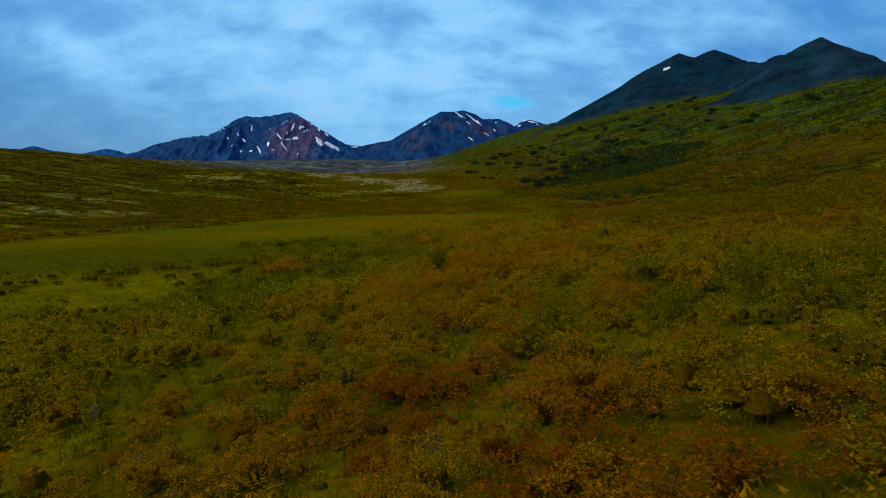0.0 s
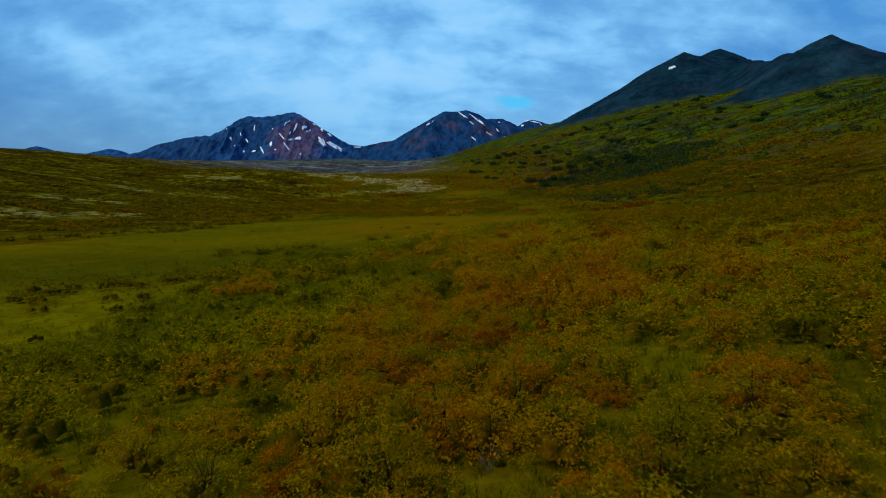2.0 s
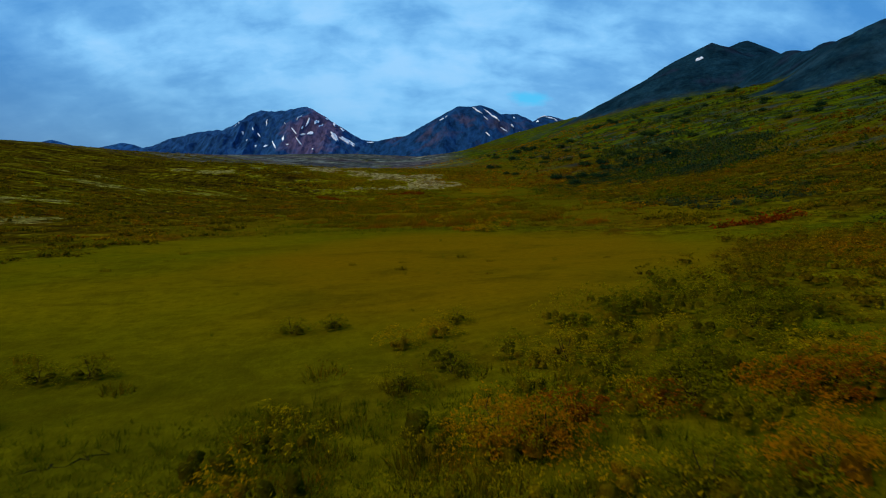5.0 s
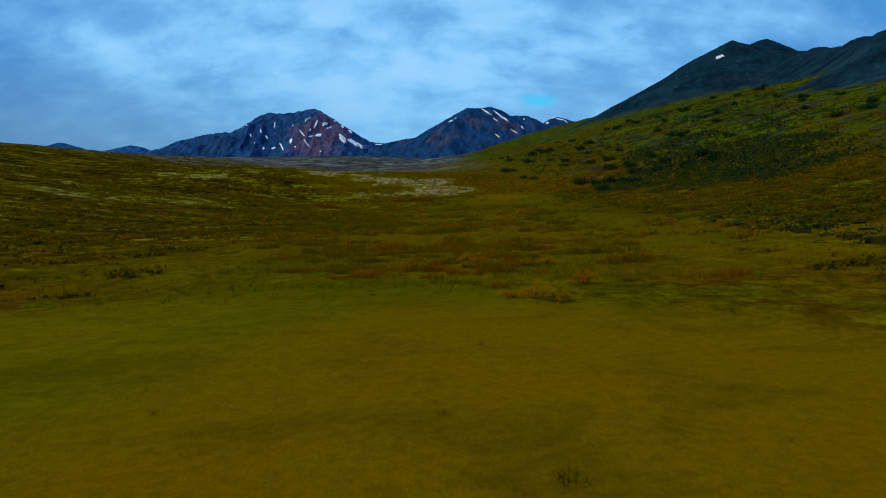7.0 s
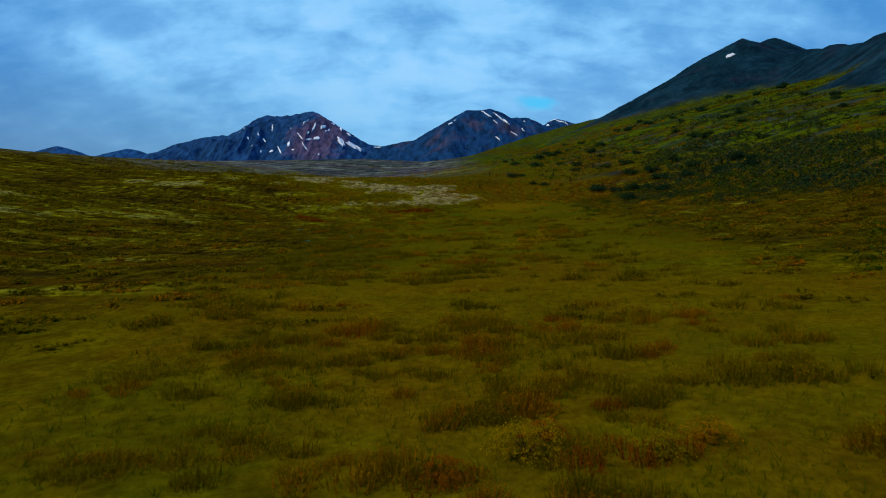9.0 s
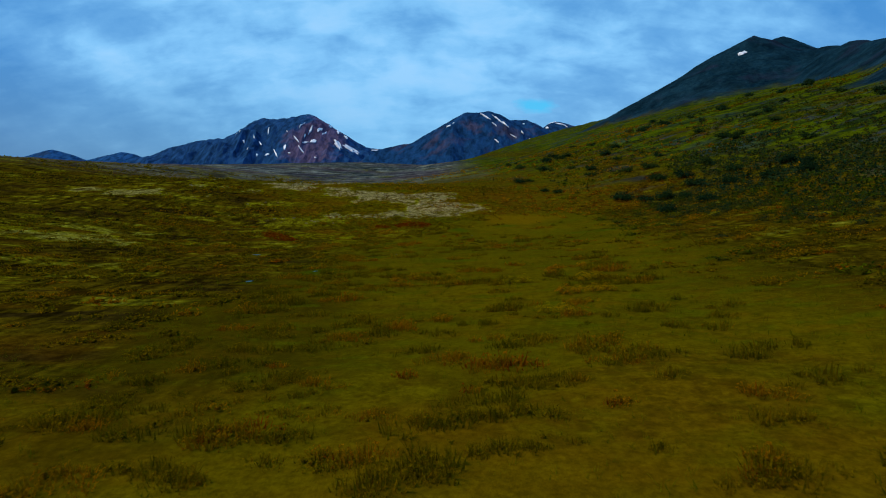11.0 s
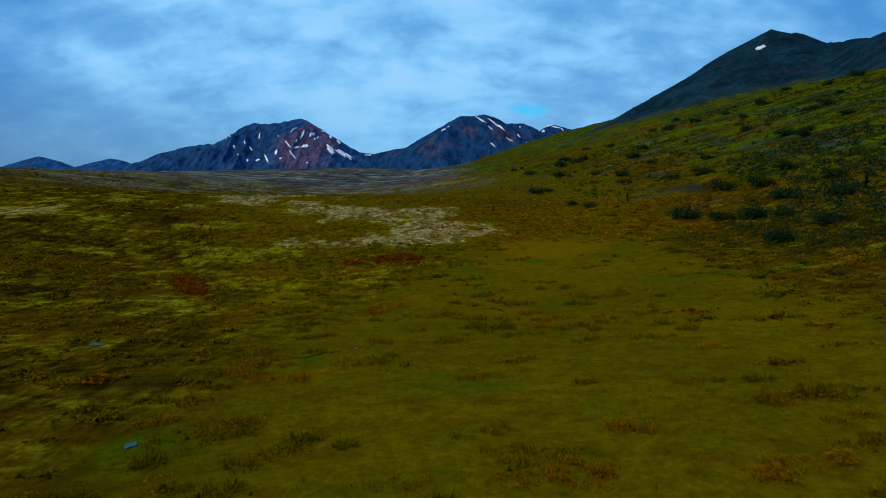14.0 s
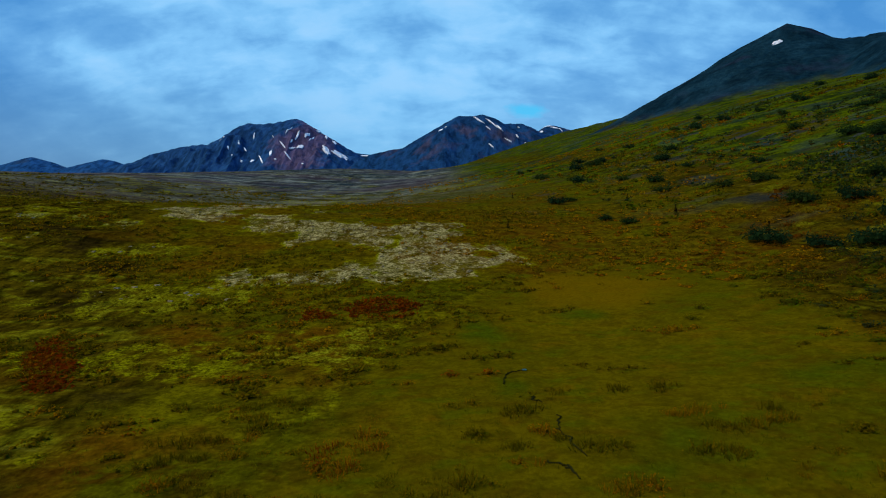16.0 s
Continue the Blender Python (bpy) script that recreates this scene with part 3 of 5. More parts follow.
GREEN_STOPS = [(0.0, (0.010, 0.030, 0.012)), (0.5, (0.018, 0.044, 0.012)), (1.0, (0.045, 0.060, 0.004))]
GRASS_STOPS = [(0.0, (0.072, 0.092, 0.0008)), (0.45, (0.130, 0.122, 0.0010)), (0.8, (0.210, 0.130, 0.0012)), (1.0, (0.25, 0.10, 0.0012))]
MAT_GROUND = ground_material()
MAT_LEAF = leaf_material("autumn_leaf", SHRUB_STOPS)
MAT_GRASS = leaf_material("sedge_blade", GRASS_STOPS, 0.25)
MAT_NEEDLE = leaf_material("spruce_needle", [(0.0, (0.006, 0.014, 0.005)), (1.0, (0.016, 0.026, 0.006))], 0.1)
MAT_DARK = leaf_material("brown_leaf", DARK_STOPS, 0.35)
MAT_HILL = leaf_material("hillside_leaf", HILL_STOPS, 0.3)
MAT_WILLOW = leaf_material("willow_leaf", GREEN_STOPS)
MAT_STEM = plain_material("shrub_bark", (0.022, 0.013, 0.006), (0.060, 0.034, 0.016), 30, gloss=0.0)
MAT_TWIG = plain_material("bare_twig", (0.07, 0.058, 0.055), (0.16, 0.135, 0.12), 25)
MAT_STONE = plain_material("lichen_stone", (0.13, 0.11, 0.05), (0.30, 0.25, 0.13), 6, bump=0.5, distance=0.03, gloss=0.0)
MAT_SNOW = plain_material("old_snow", (0.78, 0.84, 0.92), (0.90, 0.93, 0.96), 0.06, rough=0.7)
MAT_WATER = plain_material("bog_water", (0.004, 0.050, 0.045), (0.006, 0.07, 0.06), 0.6, rough=0.5, bump=0.05, gloss=0.25)
MAT_PEAT = plain_material("wet_peat", (0.016, 0.018, 0.006), (0.030, 0.030, 0.004), 5, gloss=0.0)
# the blue of aerial haze is put into these rock colours
MAT_A = mountain_material("hazed_red_slate", (0.009, 0.037, 0.100), (0.084, 0.065, 0.120), 0.50, (-420, 0, 210), 128.0)
MAT_B = mountain_material("hazed_slate", (0.006, 0.029, 0.080), (0.046, 0.044, 0.078), 0.53)
MAT_C = mountain_material("hazed_blue_slate", (0.009, 0.046, 0.128), (0.020, 0.054, 0.122), 0.55)


# ---- mesh helpers ----
def grid_mesh(name, xs, ys, zs, mat, smooth=True):
    nx, ny = len(xs), len(ys)
    gx, gy = np.meshgrid(xs, ys)
    co = np.stack([gx, gy, zs], -1).reshape(-1, 3).astype(np.float32)
    i = (np.arange(ny - 1)[:, None] * nx + np.arange(nx - 1)[None, :]).ravel()
    quads = np.stack([i, i + 1, i + nx + 1, i + nx], -1).astype(np.int32)
    return quad_mesh(name, co, quads, mat, smooth)


def quad_mesh(name, co, quads, mat, smooth=False):
    me = bpy.data.meshes.new(name)
    me.vertices.add(len(co))
    me.vertices.foreach_set("co", np.ascontiguousarray(co, np.float32).ravel())
    n = quads.shape[1]
    me.loops.add(quads.size)
    me.loops.foreach_set("vertex_index", np.ascontiguousarray(quads, np.int32).ravel())
    me.polygons.add(len(quads))
    me.polygons.foreach_set("loop_start", np.arange(0, quads.size, n, dtype=np.int32))
    me.polygons.foreach_set("loop_total", np.full(len(quads), n, np.int32))
    me.polygons.foreach_set("use_smooth", np.full(len(quads), smooth))
    me.update(calc_edges=True)
    me.materials.append(mat)
    return me


def colour_layer(me, name, rgb, fourth=None):
    layer = me.color_attributes.new(name, "FLOAT_COLOR", "POINT")
    full = np.ones((len(rgb), 4), np.float32)
    full[:, :3] = rgb
    if fourth is not None:
        full[:, 3] = fourth
    layer.data.foreach_set("color", full.ravel())


def part(name, me, parent, label=""):
    ob = new(name, me)
    ob.parent = parent
    if label:
        ob["label"] = label
    return ob


# ---- the ground sheet ----
def spread(lo, fine_lo, fine_hi, hi, step, grow):
    """Even steps in the middle, growing steps outwards."""
    mid = list(np.arange(fine_lo, fine_hi, step))
    out, s, v = [], step, mid[-1]
    while v < hi:
        s *= grow
        v += s
        out.append(v)
    back, s, v = [], step, mid[0]
    while v > lo:
        s *= grow
        v -= s
        back.append(v)
    return np.array(back[::-1] + mid + out)


def build_ground():
    xs = spread(-4600, -62, 34, 4600, 0.86, 1.052)
    ys = spread(-1200, 16, 325, 4700, 1.25, 1.03)
    gx, gy = np.meshgrid(xs, ys)
    z = land(gx, gy)
    me = grid_mesh("ground", xs, ys, z, MAT_GROUND)
    grassy = np.maximum(meadow_share(gx, gy), 0.8 * (1 - step01(gy, 56, 66)) * step01(gx, -60, -30) * (1 - step01(gx, 25, 55)))
    zone = np.stack([grassy, lichen_share(gx, gy), rock_share(gx, gy, z)], -1).reshape(-1, 3)
    colour_layer(me, "zone", zone, golden_share(gx, gy).ravel())
    cover = np.stack([dark_share(gx, gy), green_share(gx, gy), step01(meadow_share(gx, gy), 0.4, 0.9) * (1 - step01(gy, 96, 106))], -1).reshape(-1, 3)
    colour_layer(me, "cover", cover)
    tagged(new("ground", me), "olive and rust autumn tundra with sedge fen and pale lichen", "ground", kind="structure")


build_ground()


# ---- far mountains ----
def build_mountain(name, crest, slope, mat, label, rough, size, step, seed):
    cx, cy = [c[0] for c in crest], [c[1] for c in crest]
    reach = 0.9 * max(c[2] for c in crest) / slope
    xs = np.arange(min(cx) - reach, max(cx) + reach, step)
    ys = np.arange(min(cy) - reach, max(cy) + reach * 0.5, step)
    gx, gy = np.meshgrid(xs, ys)
    wx = gx + 0.04 * size * (fbm(gx, gy, size, 3, seed + 50) - 0.5)
    z = crest_height(wx, gy, crest, slope, 1.0, 3)
    depth = step01(-crest_height(gx, gy, [(a, b, 0) for a, b, _ in crest], 1.0, 1.0, 3), 4, 130)
    z = z + rough * (ridged(gx, gy * 0.35, size, 4, seed) - 0.5) * (0.06 + depth) + 0.16 * rough * (fbm(gx, gy, size * 0.2, 3, seed + 7) - 0.5)
    z = np.maximum(z, land(gx, gy) - 12)
    ob = tagged(new(name, grid_mesh(name, xs, ys, z, mat, False)), label, "mountain")
    return ob, xs, ys, z


def on_face(field, x, z):
    """How far up the near face a place of that height lies."""
    _, xs, ys, h = field
    i = int(np.clip(np.searchsorted(xs, x), 1, len(xs) - 1))
    f = min(max((x - xs[i - 1]) / (xs[i] - xs[i - 1]), 0), 1)
    column = h[:, i - 1] * (1 - f) + h[:, i] * f
    over = np.nonzero(column >= z)[0]
    j = int(over[0]) if len(over) else int(np.argmax(column))
    if j == 0:
        return ys[0], column[0]
    g = min(max((z - column[j - 1]) / max(column[j] - column[j - 1], 1e-3), 0), 1)
    return ys[j - 1] + g * (ys[j] - ys[j - 1]), min(z, column[j])


def snow_patch(field, x, z, wide, tall, tilt, gen):
    """An uneven patch of old snow with some thickness, lying on the face."""
    tilt = tilt if wide >= tall else -tilt
    c, s = math.cos(radians(tilt)), math.sin(radians(tilt))
    slim = 0.40 if max(wide, tall) < 2 * min(wide, tall) else 0.33
    half_wide, half_tall = (wide * slim, tall * 0.60) if tall >= wide else (wide * 0.50, tall * 0.46)
    bm = bmesh.new()
    rings = []
    edge = 1 + gen.uniform(-0.40, 0.30, 14)
    for r in (0.0, 0.55, 0.92, 1.0):
        ring = []
        for i in range(14 if r else 1):
            a = i * 2 * math.pi / 14
            u, v = r * edge[i] * half_wide * math.cos(a), r * edge[i] * half_tall * math.sin(a)
            px, pz = x + u * c - v * s, z + u * s + v * c
            py, pz = on_face(field, px, pz)
            lift = -1.0 if r == 1.0 else 3.0
            ring.append(bm.verts.new((px, py - lift, pz + lift * 0.6)))
        rings.append(ring)
    for i in range(14):
        j = (i + 1) % 14
        bm.faces.new((rings[0][0], rings[1][i], rings[1][j]))
        for r in (1, 2):
            bm.faces.new((rings[r][i], rings[r + 1][i], rings[r + 1][j], rings[r][j]))
    me = bpy.data.meshes.new("snow_patch")
    bm.to_mesh(me)
    bm.free()
    me.materials.append(MAT_SNOW)
    part("snow_patch", me, field[0], "white old snow patch")


MOUNTAINS = {}
MOUNTAINS["red"] = build_mountain("mountain", [(-1140, 2330, 118), (-1010, 2310, 148), (-935, 2300, 176), (-900, 2300, 182), (-855, 2300, 194), (-760, 2300, 203), (-680, 2300, 238), (-634, 2300, 270), (-590, 2300, 266), (-520, 2300, 273), (-470, 2300, 284), (-420, 2310, 255), (-365, 2320, 217), (-300, 2340, 178), (-215, 2360, 166), (-100, 2380, 150)], 0.62, MAT_A, "steep red and slate mountain tinted with haze blue, with old snow patches", 56, 80, 7, 101)
MOUNTAINS["slate"] = build_mountain("mountain", [(-190, 1960, 142), (-85, 1955, 160), (-50, 1950, 180), (-10, 1950, 207), (30, 1950, 232), (54, 1950, 243), (92, 1950, 243), (120, 1950, 247), (142, 1952, 240), (170, 1955, 222), (226, 1965, 224), (243, 1970, 218), (262, 1980, 202), (360, 2000, 150)], 0.60, MAT_B, "dark slate mountain tinted with haze blue, with thin snow gullies", 30, 70, 7, 131)
MOUNTAINS["small"] = build_mountain("mountain", [(300, 2560, 230), (370, 2560, 268), (400, 2560, 284), (425, 2560, 286), (490, 2560, 268), (600, 2570, 220)], 0.6, MAT_B, "distant slate peak tinted with haze blue, with a snowy crest", 24, 80, 10, 151)
MOUNTAINS["blue"] = build_mountain("mountain", [(-2100, 2974, 120), (-1900, 2974, 180), (-1800, 2974, 208), (-1770, 2974, 212), (-1690, 2974, 190), (-1500, 2974, 120)], 0.5, MAT_C, "distant mountain tinted with haze blue above the plain", 18, 90, 12, 171)
MOUNTAINS["low"] = build_mountain("mountain", [(-1420, 2594, 140), (-1310, 2594, 165), (-1264, 2594, 175), (-1220, 2594, 168), (-1120, 2594, 130)], 0.45, MAT_C, "low distant hill tinted with haze blue", 14, 70, 12, 181)

# x, height, width, length, tilt of each patch
SNOW_RED = [(-396, 243, 14, 14, 0), (-370, 221, 8, 19, -35), (-341, 201, 8, 17, -45), (-347, 166, 19, 39, -40), (-311, 156, 16, 54, -58), (-424, 176, 19, 14, 0), (-443, 171, 16, 6, 10), (-471, 181, 6, 29, -45), (-450, 149, 5, 29, -40), (-440, 217, 9, 29, 10), (-471, 233, 7, 21, 15), (-416, 219, 12, 14, 0), (-401, 208, 5, 14, 10), (-498, 154, 11, 15, -20), (-526, 135, 7, 34, -48), (-558, 132, 9, 9, -45), (-590, 219, 6, 24, -12), (-251, 162, 28, 4, 0)]
SNOW_RED_SMALL = [(-614, 191, 5, 16, -35), (-593, 170, 4, 15, -40), (-645, 177, 6, 10, -20), (-689, 203, 23, 5, 25), (-666, 211, 6, 5, 20), (-450, 194, 5, 11, 0), (-479, 134, 10, 4, 0), (-587, 131, 6, 6, 0), (-211, 156, 18, 4, 0), (-211, 131, 16, 6, -15), (-519, 213, 3, 14, -50), (-399, 120, 7, 4, 0), (-623, 151, 4, 7, 0)]
SNOW_SLATE = [(3, 196, 17, 4, 30), (16, 206, 7, 3, 30), (106, 226, 6, 31, -48), (128, 201, 3, 14, -50), (138, 219, 5, 32, -45), (157, 203, 4, 23, -40), (203, 178, 5, 12, -30), (128, 150, 4, 13, -45), (176, 166, 3, 17, -55), (215, 209, 7, 3, -20), (222, 158, 3, 5, -30)]
SNOW_SMALL = [(396, 282, 37, 6, 15), (422, 275, 37, 5, -14), (373, 260, 13, 9, 20), (348, 252, 10, 4, 10), (443, 267, 6, 13, -30)]
snow_gen = np.random.default_rng(3)
for which, rows in (("red", SNOW_RED + SNOW_RED_SMALL), ("slate", SNOW_SLATE), ("small", SNOW_SMALL)):
    for x, z, wide, tall, tilt in rows:
        snow_patch(MOUNTAINS[which], x, z, wide, tall, tilt, snow_gen)

# ---- shrubs ----


def leaf_faces(centres, lift, length, width, gen, rise=0.0):
    """One small pointed leaf at every centre, lying more level the higher lift is."""
    n = len(centres)
    a = gen.normal(size=(n, 3))
    a[:, 2] = np.abs(a[:, 2]) + lift
    a /= np.linalg.norm(a, axis=1, keepdims=True)
    t = np.cross(a, gen.normal(size=(n, 3)))
    t /= np.linalg.norm(t, axis=1, keepdims=True)
    t[:, 2] += rise
    t /= np.linalg.norm(t, axis=1, keepdims=True)
    s = np.cross(a, t)
    l = (length * gen.uniform(0.6, 1.35, n))[:, None]
    w = width / length
    co = np.stack([centres - s * l * w * 0.6 - t * l * 0.35, centres + s * l * w * 0.6 - t * l * 0.35, centres + t * l * 0.7], 1)
    return co.reshape(-1, 3)


def tube(points, radii, sides=4):
    """A tapered stem through the points."""
    points = np.array(points, float)
    ring = np.arange(sides) * 2 * np.pi / sides
    circle = np.stack([np.cos(ring), np.sin(ring), 0 * ring], -1)
    co = (points[:, None] + circle[None] * np.array(radii)[:, None, None]).reshape(-1, 3)
    quads = [[r * sides + i, r * sides + (i + 1) % sides, (r + 1) * sides + (i + 1) % sides, (r + 1) * sides + i] for r in range(len(points) - 1) for i in range(sides)]
    return co, np.array(quads)


def shrub_shape(gen, height, radius, stems, leaves, leaf, stem_sides=3, twigs=3, thick=1.0):
    """Stems that fan out from one root, and leaves in tufts along their upper halves."""
    made, tufts = [], []
    for s in range(stems):
        cos, quads, at = [], [], 0
        turn, lean = (s + gen.uniform(0, 0.8)) * 2 * np.pi / stems, radius * gen.uniform(0.2, 1.0)
        tall = height * gen.uniform(0.62, 1.0) * (1 - 0.35 * (lean / radius) ** 2)
        u = np.linspace(0, 1, 5)
        wob = gen.normal(0, 0.05 * radius, (5, 2)) * u[:, None]
        line = np.stack([math.cos(turn) * lean * u ** 1.3 + wob[:, 0], math.sin(turn) * lean * u ** 1.3 + wob[:, 1], tall * u ** 0.85 - 0.03], -1)
        c, q = tube(line, np.interp(u, (0, 1), (0.012, 0.003)) * (0.7 + height) * thick, stem_sides)
        cos.append(c), quads.append(q + at)
        at += len(c)
        for v in np.linspace(0.24, 1.0, twigs + 2):
            p = np.array([np.interp(v, u, line[:, i]) for i in range(3)])
            end = p + gen.normal(0, 0.22 * radius, 3) * (1, 1, 0.5) + (0, 0, 0.06 * height)
            if twigs > 2 and len(tufts) % 2:
                c, q = tube(np.array([p, (p + end) / 2 + (0, 0, 0.01), end]), (0.005, 0.004, 0.002), 3)
                cos.append(c), quads.append(q + at)
                at += len(c)
            tufts.append(end)
        made.append((np.concatenate(cos), np.concatenate(quads)))
    tufts = np.array(tufts)
    pick = tufts[gen.integers(0, len(tufts), leaves)] * (1, 1, 1)
    centre = pick + gen.normal(0, 1, (leaves, 3)) * (0.13 * radius, 0.13 * radius, 0.07 * height)
    centre[:, 2] = np.abs(centre[:, 2] - 0.03) + 0.03
    return made, leaf_faces(centre, 0.9, leaf, leaf * 0.6, gen)


def dark_core(gen, centre, r, flat=1.0):
    """A rough lump of 15 faces inside a tuft of leaves, standing for dense twigs and the shade among them."""
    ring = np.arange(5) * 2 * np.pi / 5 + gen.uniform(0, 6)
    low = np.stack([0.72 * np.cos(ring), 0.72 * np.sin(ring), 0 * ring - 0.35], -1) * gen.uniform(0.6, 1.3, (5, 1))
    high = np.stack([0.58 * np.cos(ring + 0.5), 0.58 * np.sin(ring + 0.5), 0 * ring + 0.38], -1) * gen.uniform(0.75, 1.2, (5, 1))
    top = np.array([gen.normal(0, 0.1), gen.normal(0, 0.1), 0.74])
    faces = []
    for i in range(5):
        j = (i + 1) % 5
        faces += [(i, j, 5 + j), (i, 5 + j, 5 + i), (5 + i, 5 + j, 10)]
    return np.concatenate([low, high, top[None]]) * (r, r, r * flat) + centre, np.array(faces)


def puff_shape(gen, height, radius, puffs, leaves, leaf):
    """A shrub made of rounded leafy tufts: its leaves, and the dark lumps inside them for twigs and shade."""
    leafy, inner = [], []
    for n in range(puffs):
        a = (n + gen.uniform(0, 0.9)) * 2 * np.pi / max(puffs - 1, 1)
        out = 0.0 if n == 0 else radius * gen.uniform(0.35, 0.78)
        r = radius * gen.uniform(0.30, 0.50)
        c = np.array([math.cos(a) * out, math.sin(a) * out, (height - r * 0.8) * (1 - 0.85 * (out / radius) ** 2) * gen.uniform(0.5, 1.0)])
        c[2] = max(c[2], 0.5 * r)
        many = leaves // puffs
        d = gen.normal(size=(many, 3))
        d[:, 2] = np.abs(d[:, 2] + 0.35) - 0.35
        d /= np.linalg.norm(d, axis=1, keepdims=True)
        w = np.arctan2(d[:, 1], d[:, 0])
        lump = 1 + 0.2 * np.sin(3 * w + gen.uniform(0, 6)) + 0.15 * np.sin(7 * d[:, 2] + gen.uniform(0, 6))
        at = c + d * (r * lump * (0.62 + 0.62 * gen.random(many)))[:, None]
        at[:, 2] = np.abs(at[:, 2] - 0.02) + 0.02
        leafy.append(leaf_faces(at, 0.35, leaf * 1.12, leaf * 0.46, gen, 0.55))
        inner.append(dark_core(gen, c - (0, 0, 0.10 * r), r * 0.62, 1.1))
    return np.concatenate(leafy), inner


def spray_shape(gen, height, radius, sprays, leaves, leaf, cores=3):
    """A dwarf birch: level sprays of leaves held out over dark lumps that stand for twigs and shade."""
    leafy, inner = [], []
    many = max(3, leaves // sprays)
    for n in range(sprays):
        a, share = n * 2.4 + gen.uniform(-0.4, 0.4), math.sqrt((n + 0.5) / sprays)
        out = radius * share * gen.uniform(0.75, 1.1)
        c = np.array([math.cos(a) * out, math.sin(a) * out, height * (1 - 0.62 * share ** 2) * gen.uniform(0.38, 1.10)])
        r = radius * gen.uniform(0.14, 0.34)
        w, d = gen.uniform(0, 2 * np.pi, many), np.sqrt(gen.random(many))
        at = np.stack([np.cos(w) * d * r, np.sin(w) * d * r, (0.22 * gen.normal(size=many) - 0.45 * d * d) * r], -1)
        tilt = 0.55 * share
        at[:, 2] -= tilt * (at[:, 0] * math.cos(a) + at[:, 1] * math.sin(a))
        at = at + c
        at[:, 2] = np.abs(at[:, 2] - 0.02) + 0.02
        leafy.append(leaf_faces(at, 1.0, leaf * 1.1, leaf * 0.52, gen, 0.3))
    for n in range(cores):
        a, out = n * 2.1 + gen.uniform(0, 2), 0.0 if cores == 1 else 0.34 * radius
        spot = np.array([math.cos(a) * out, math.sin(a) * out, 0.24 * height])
        inner.append(dark_core(gen, spot, radius * gen.uniform(0.26, 0.36) * (1.30 if cores == 1 else 1.0), 0.70 * height / radius))
    return np.concatenate(leafy), inner


def brush_shape(gen, height, radius, blades, leaves, leaf):
    """A loose brush of upright twigs and blades, leafy at the tips, with nothing solid inside."""
    a, r = gen.uniform(0, 2 * np.pi, blades), radius * np.sqrt(gen.random(blades))
    foot = np.stack([np.cos(a) * r, np.sin(a) * r, 0 * r], -1)
    tall = height * gen.uniform(0.45, 1.0, blades) * (1 - 0.45 * (r / radius) ** 2)
    tip = foot + np.stack([0.25 * foot[:, 0] + gen.normal(0, 0.16, blades) * tall, 0.25 * foot[:, 1] + gen.normal(0, 0.16, blades) * tall, tall], -1)
    side = np.stack([np.cos(a * 7), np.sin(a * 7), 0 * a], -1) * (0.5 * leaf * gen.uniform(0.5, 1.0, blades))[:, None]
    upright = np.stack([foot - side, foot + side, tip], 1).reshape(-1, 3)
    at = tip[gen.integers(0, blades, leaves)] * (1, 1, 0.85) + gen.normal(0, 0.07 * radius, (leaves, 3))
    at[:, 2] = np.abs(at[:, 2] - 0.02) + 0.02
    return masked(np.concatenate([upright, leaf_faces(at, 0.8, leaf, leaf * 0.5, gen, 0.3)]), [])


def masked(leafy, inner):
    """Leaves and inner dark lumps in one template: places, with the lumps marked in a fourth column, and faces."""
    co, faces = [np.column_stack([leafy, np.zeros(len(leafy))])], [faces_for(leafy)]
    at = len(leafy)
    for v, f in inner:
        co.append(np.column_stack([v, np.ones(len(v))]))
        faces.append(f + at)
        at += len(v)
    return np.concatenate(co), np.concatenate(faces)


def dome_shape(gen, height, radius, leaves, leaf, lumps=1):
    """A low rounded cushion of leaves with an uneven outline round a dark lump for twigs and shade."""
    d = gen.normal(size=(leaves, 3))
    d[:, 2] = np.abs(d[:, 2])
    d /= np.linalg.norm(d, axis=1, keepdims=True)
    a = np.arctan2(d[:, 1], d[:, 0])
    lump = 1 + 0.22 * np.sin(3 * a + gen.uniform(0, 6)) + 0.16 * np.sin(5 * a + gen.uniform(0, 6)) + 0.14 * np.sin(9 * d[:, 2] + gen.uniform(0, 6))
    r = (0.45 + 0.74 * gen.random(leaves)) * lump
    leafy = leaf_faces(d * r[:, None] * (radius, radius, height), 0.3, leaf, leaf * 0.6, gen, 0.4)
    return masked(leafy, [dark_core(gen, np.array([0, 0, 0.06 * height]), radius * 0.66, 0.88 * height / radius)])


def faces_for(co):
    return np.arange(len(co), dtype=np.int32).reshape(-1, 3)


def make_shrub(gen, label, height, radius, stems, leaves, leaf, tint):
    root = tagged(new("dwarf_birch_shrub"), label, "shrub", "shrubs beside the fen")
    made, _ = shrub_shape(gen, height, radius * 0.8, stems, 10, leaf, 3, 2, 0.55)
    for sc, sq in made:
        part("stem", quad_mesh("stem", sc, sq, MAT_STEM, True), root, "thin dark twiggy stem")
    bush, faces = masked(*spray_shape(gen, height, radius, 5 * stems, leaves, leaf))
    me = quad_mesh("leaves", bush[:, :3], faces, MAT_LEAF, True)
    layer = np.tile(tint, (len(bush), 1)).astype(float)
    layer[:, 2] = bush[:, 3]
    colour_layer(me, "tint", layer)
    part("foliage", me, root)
    return root


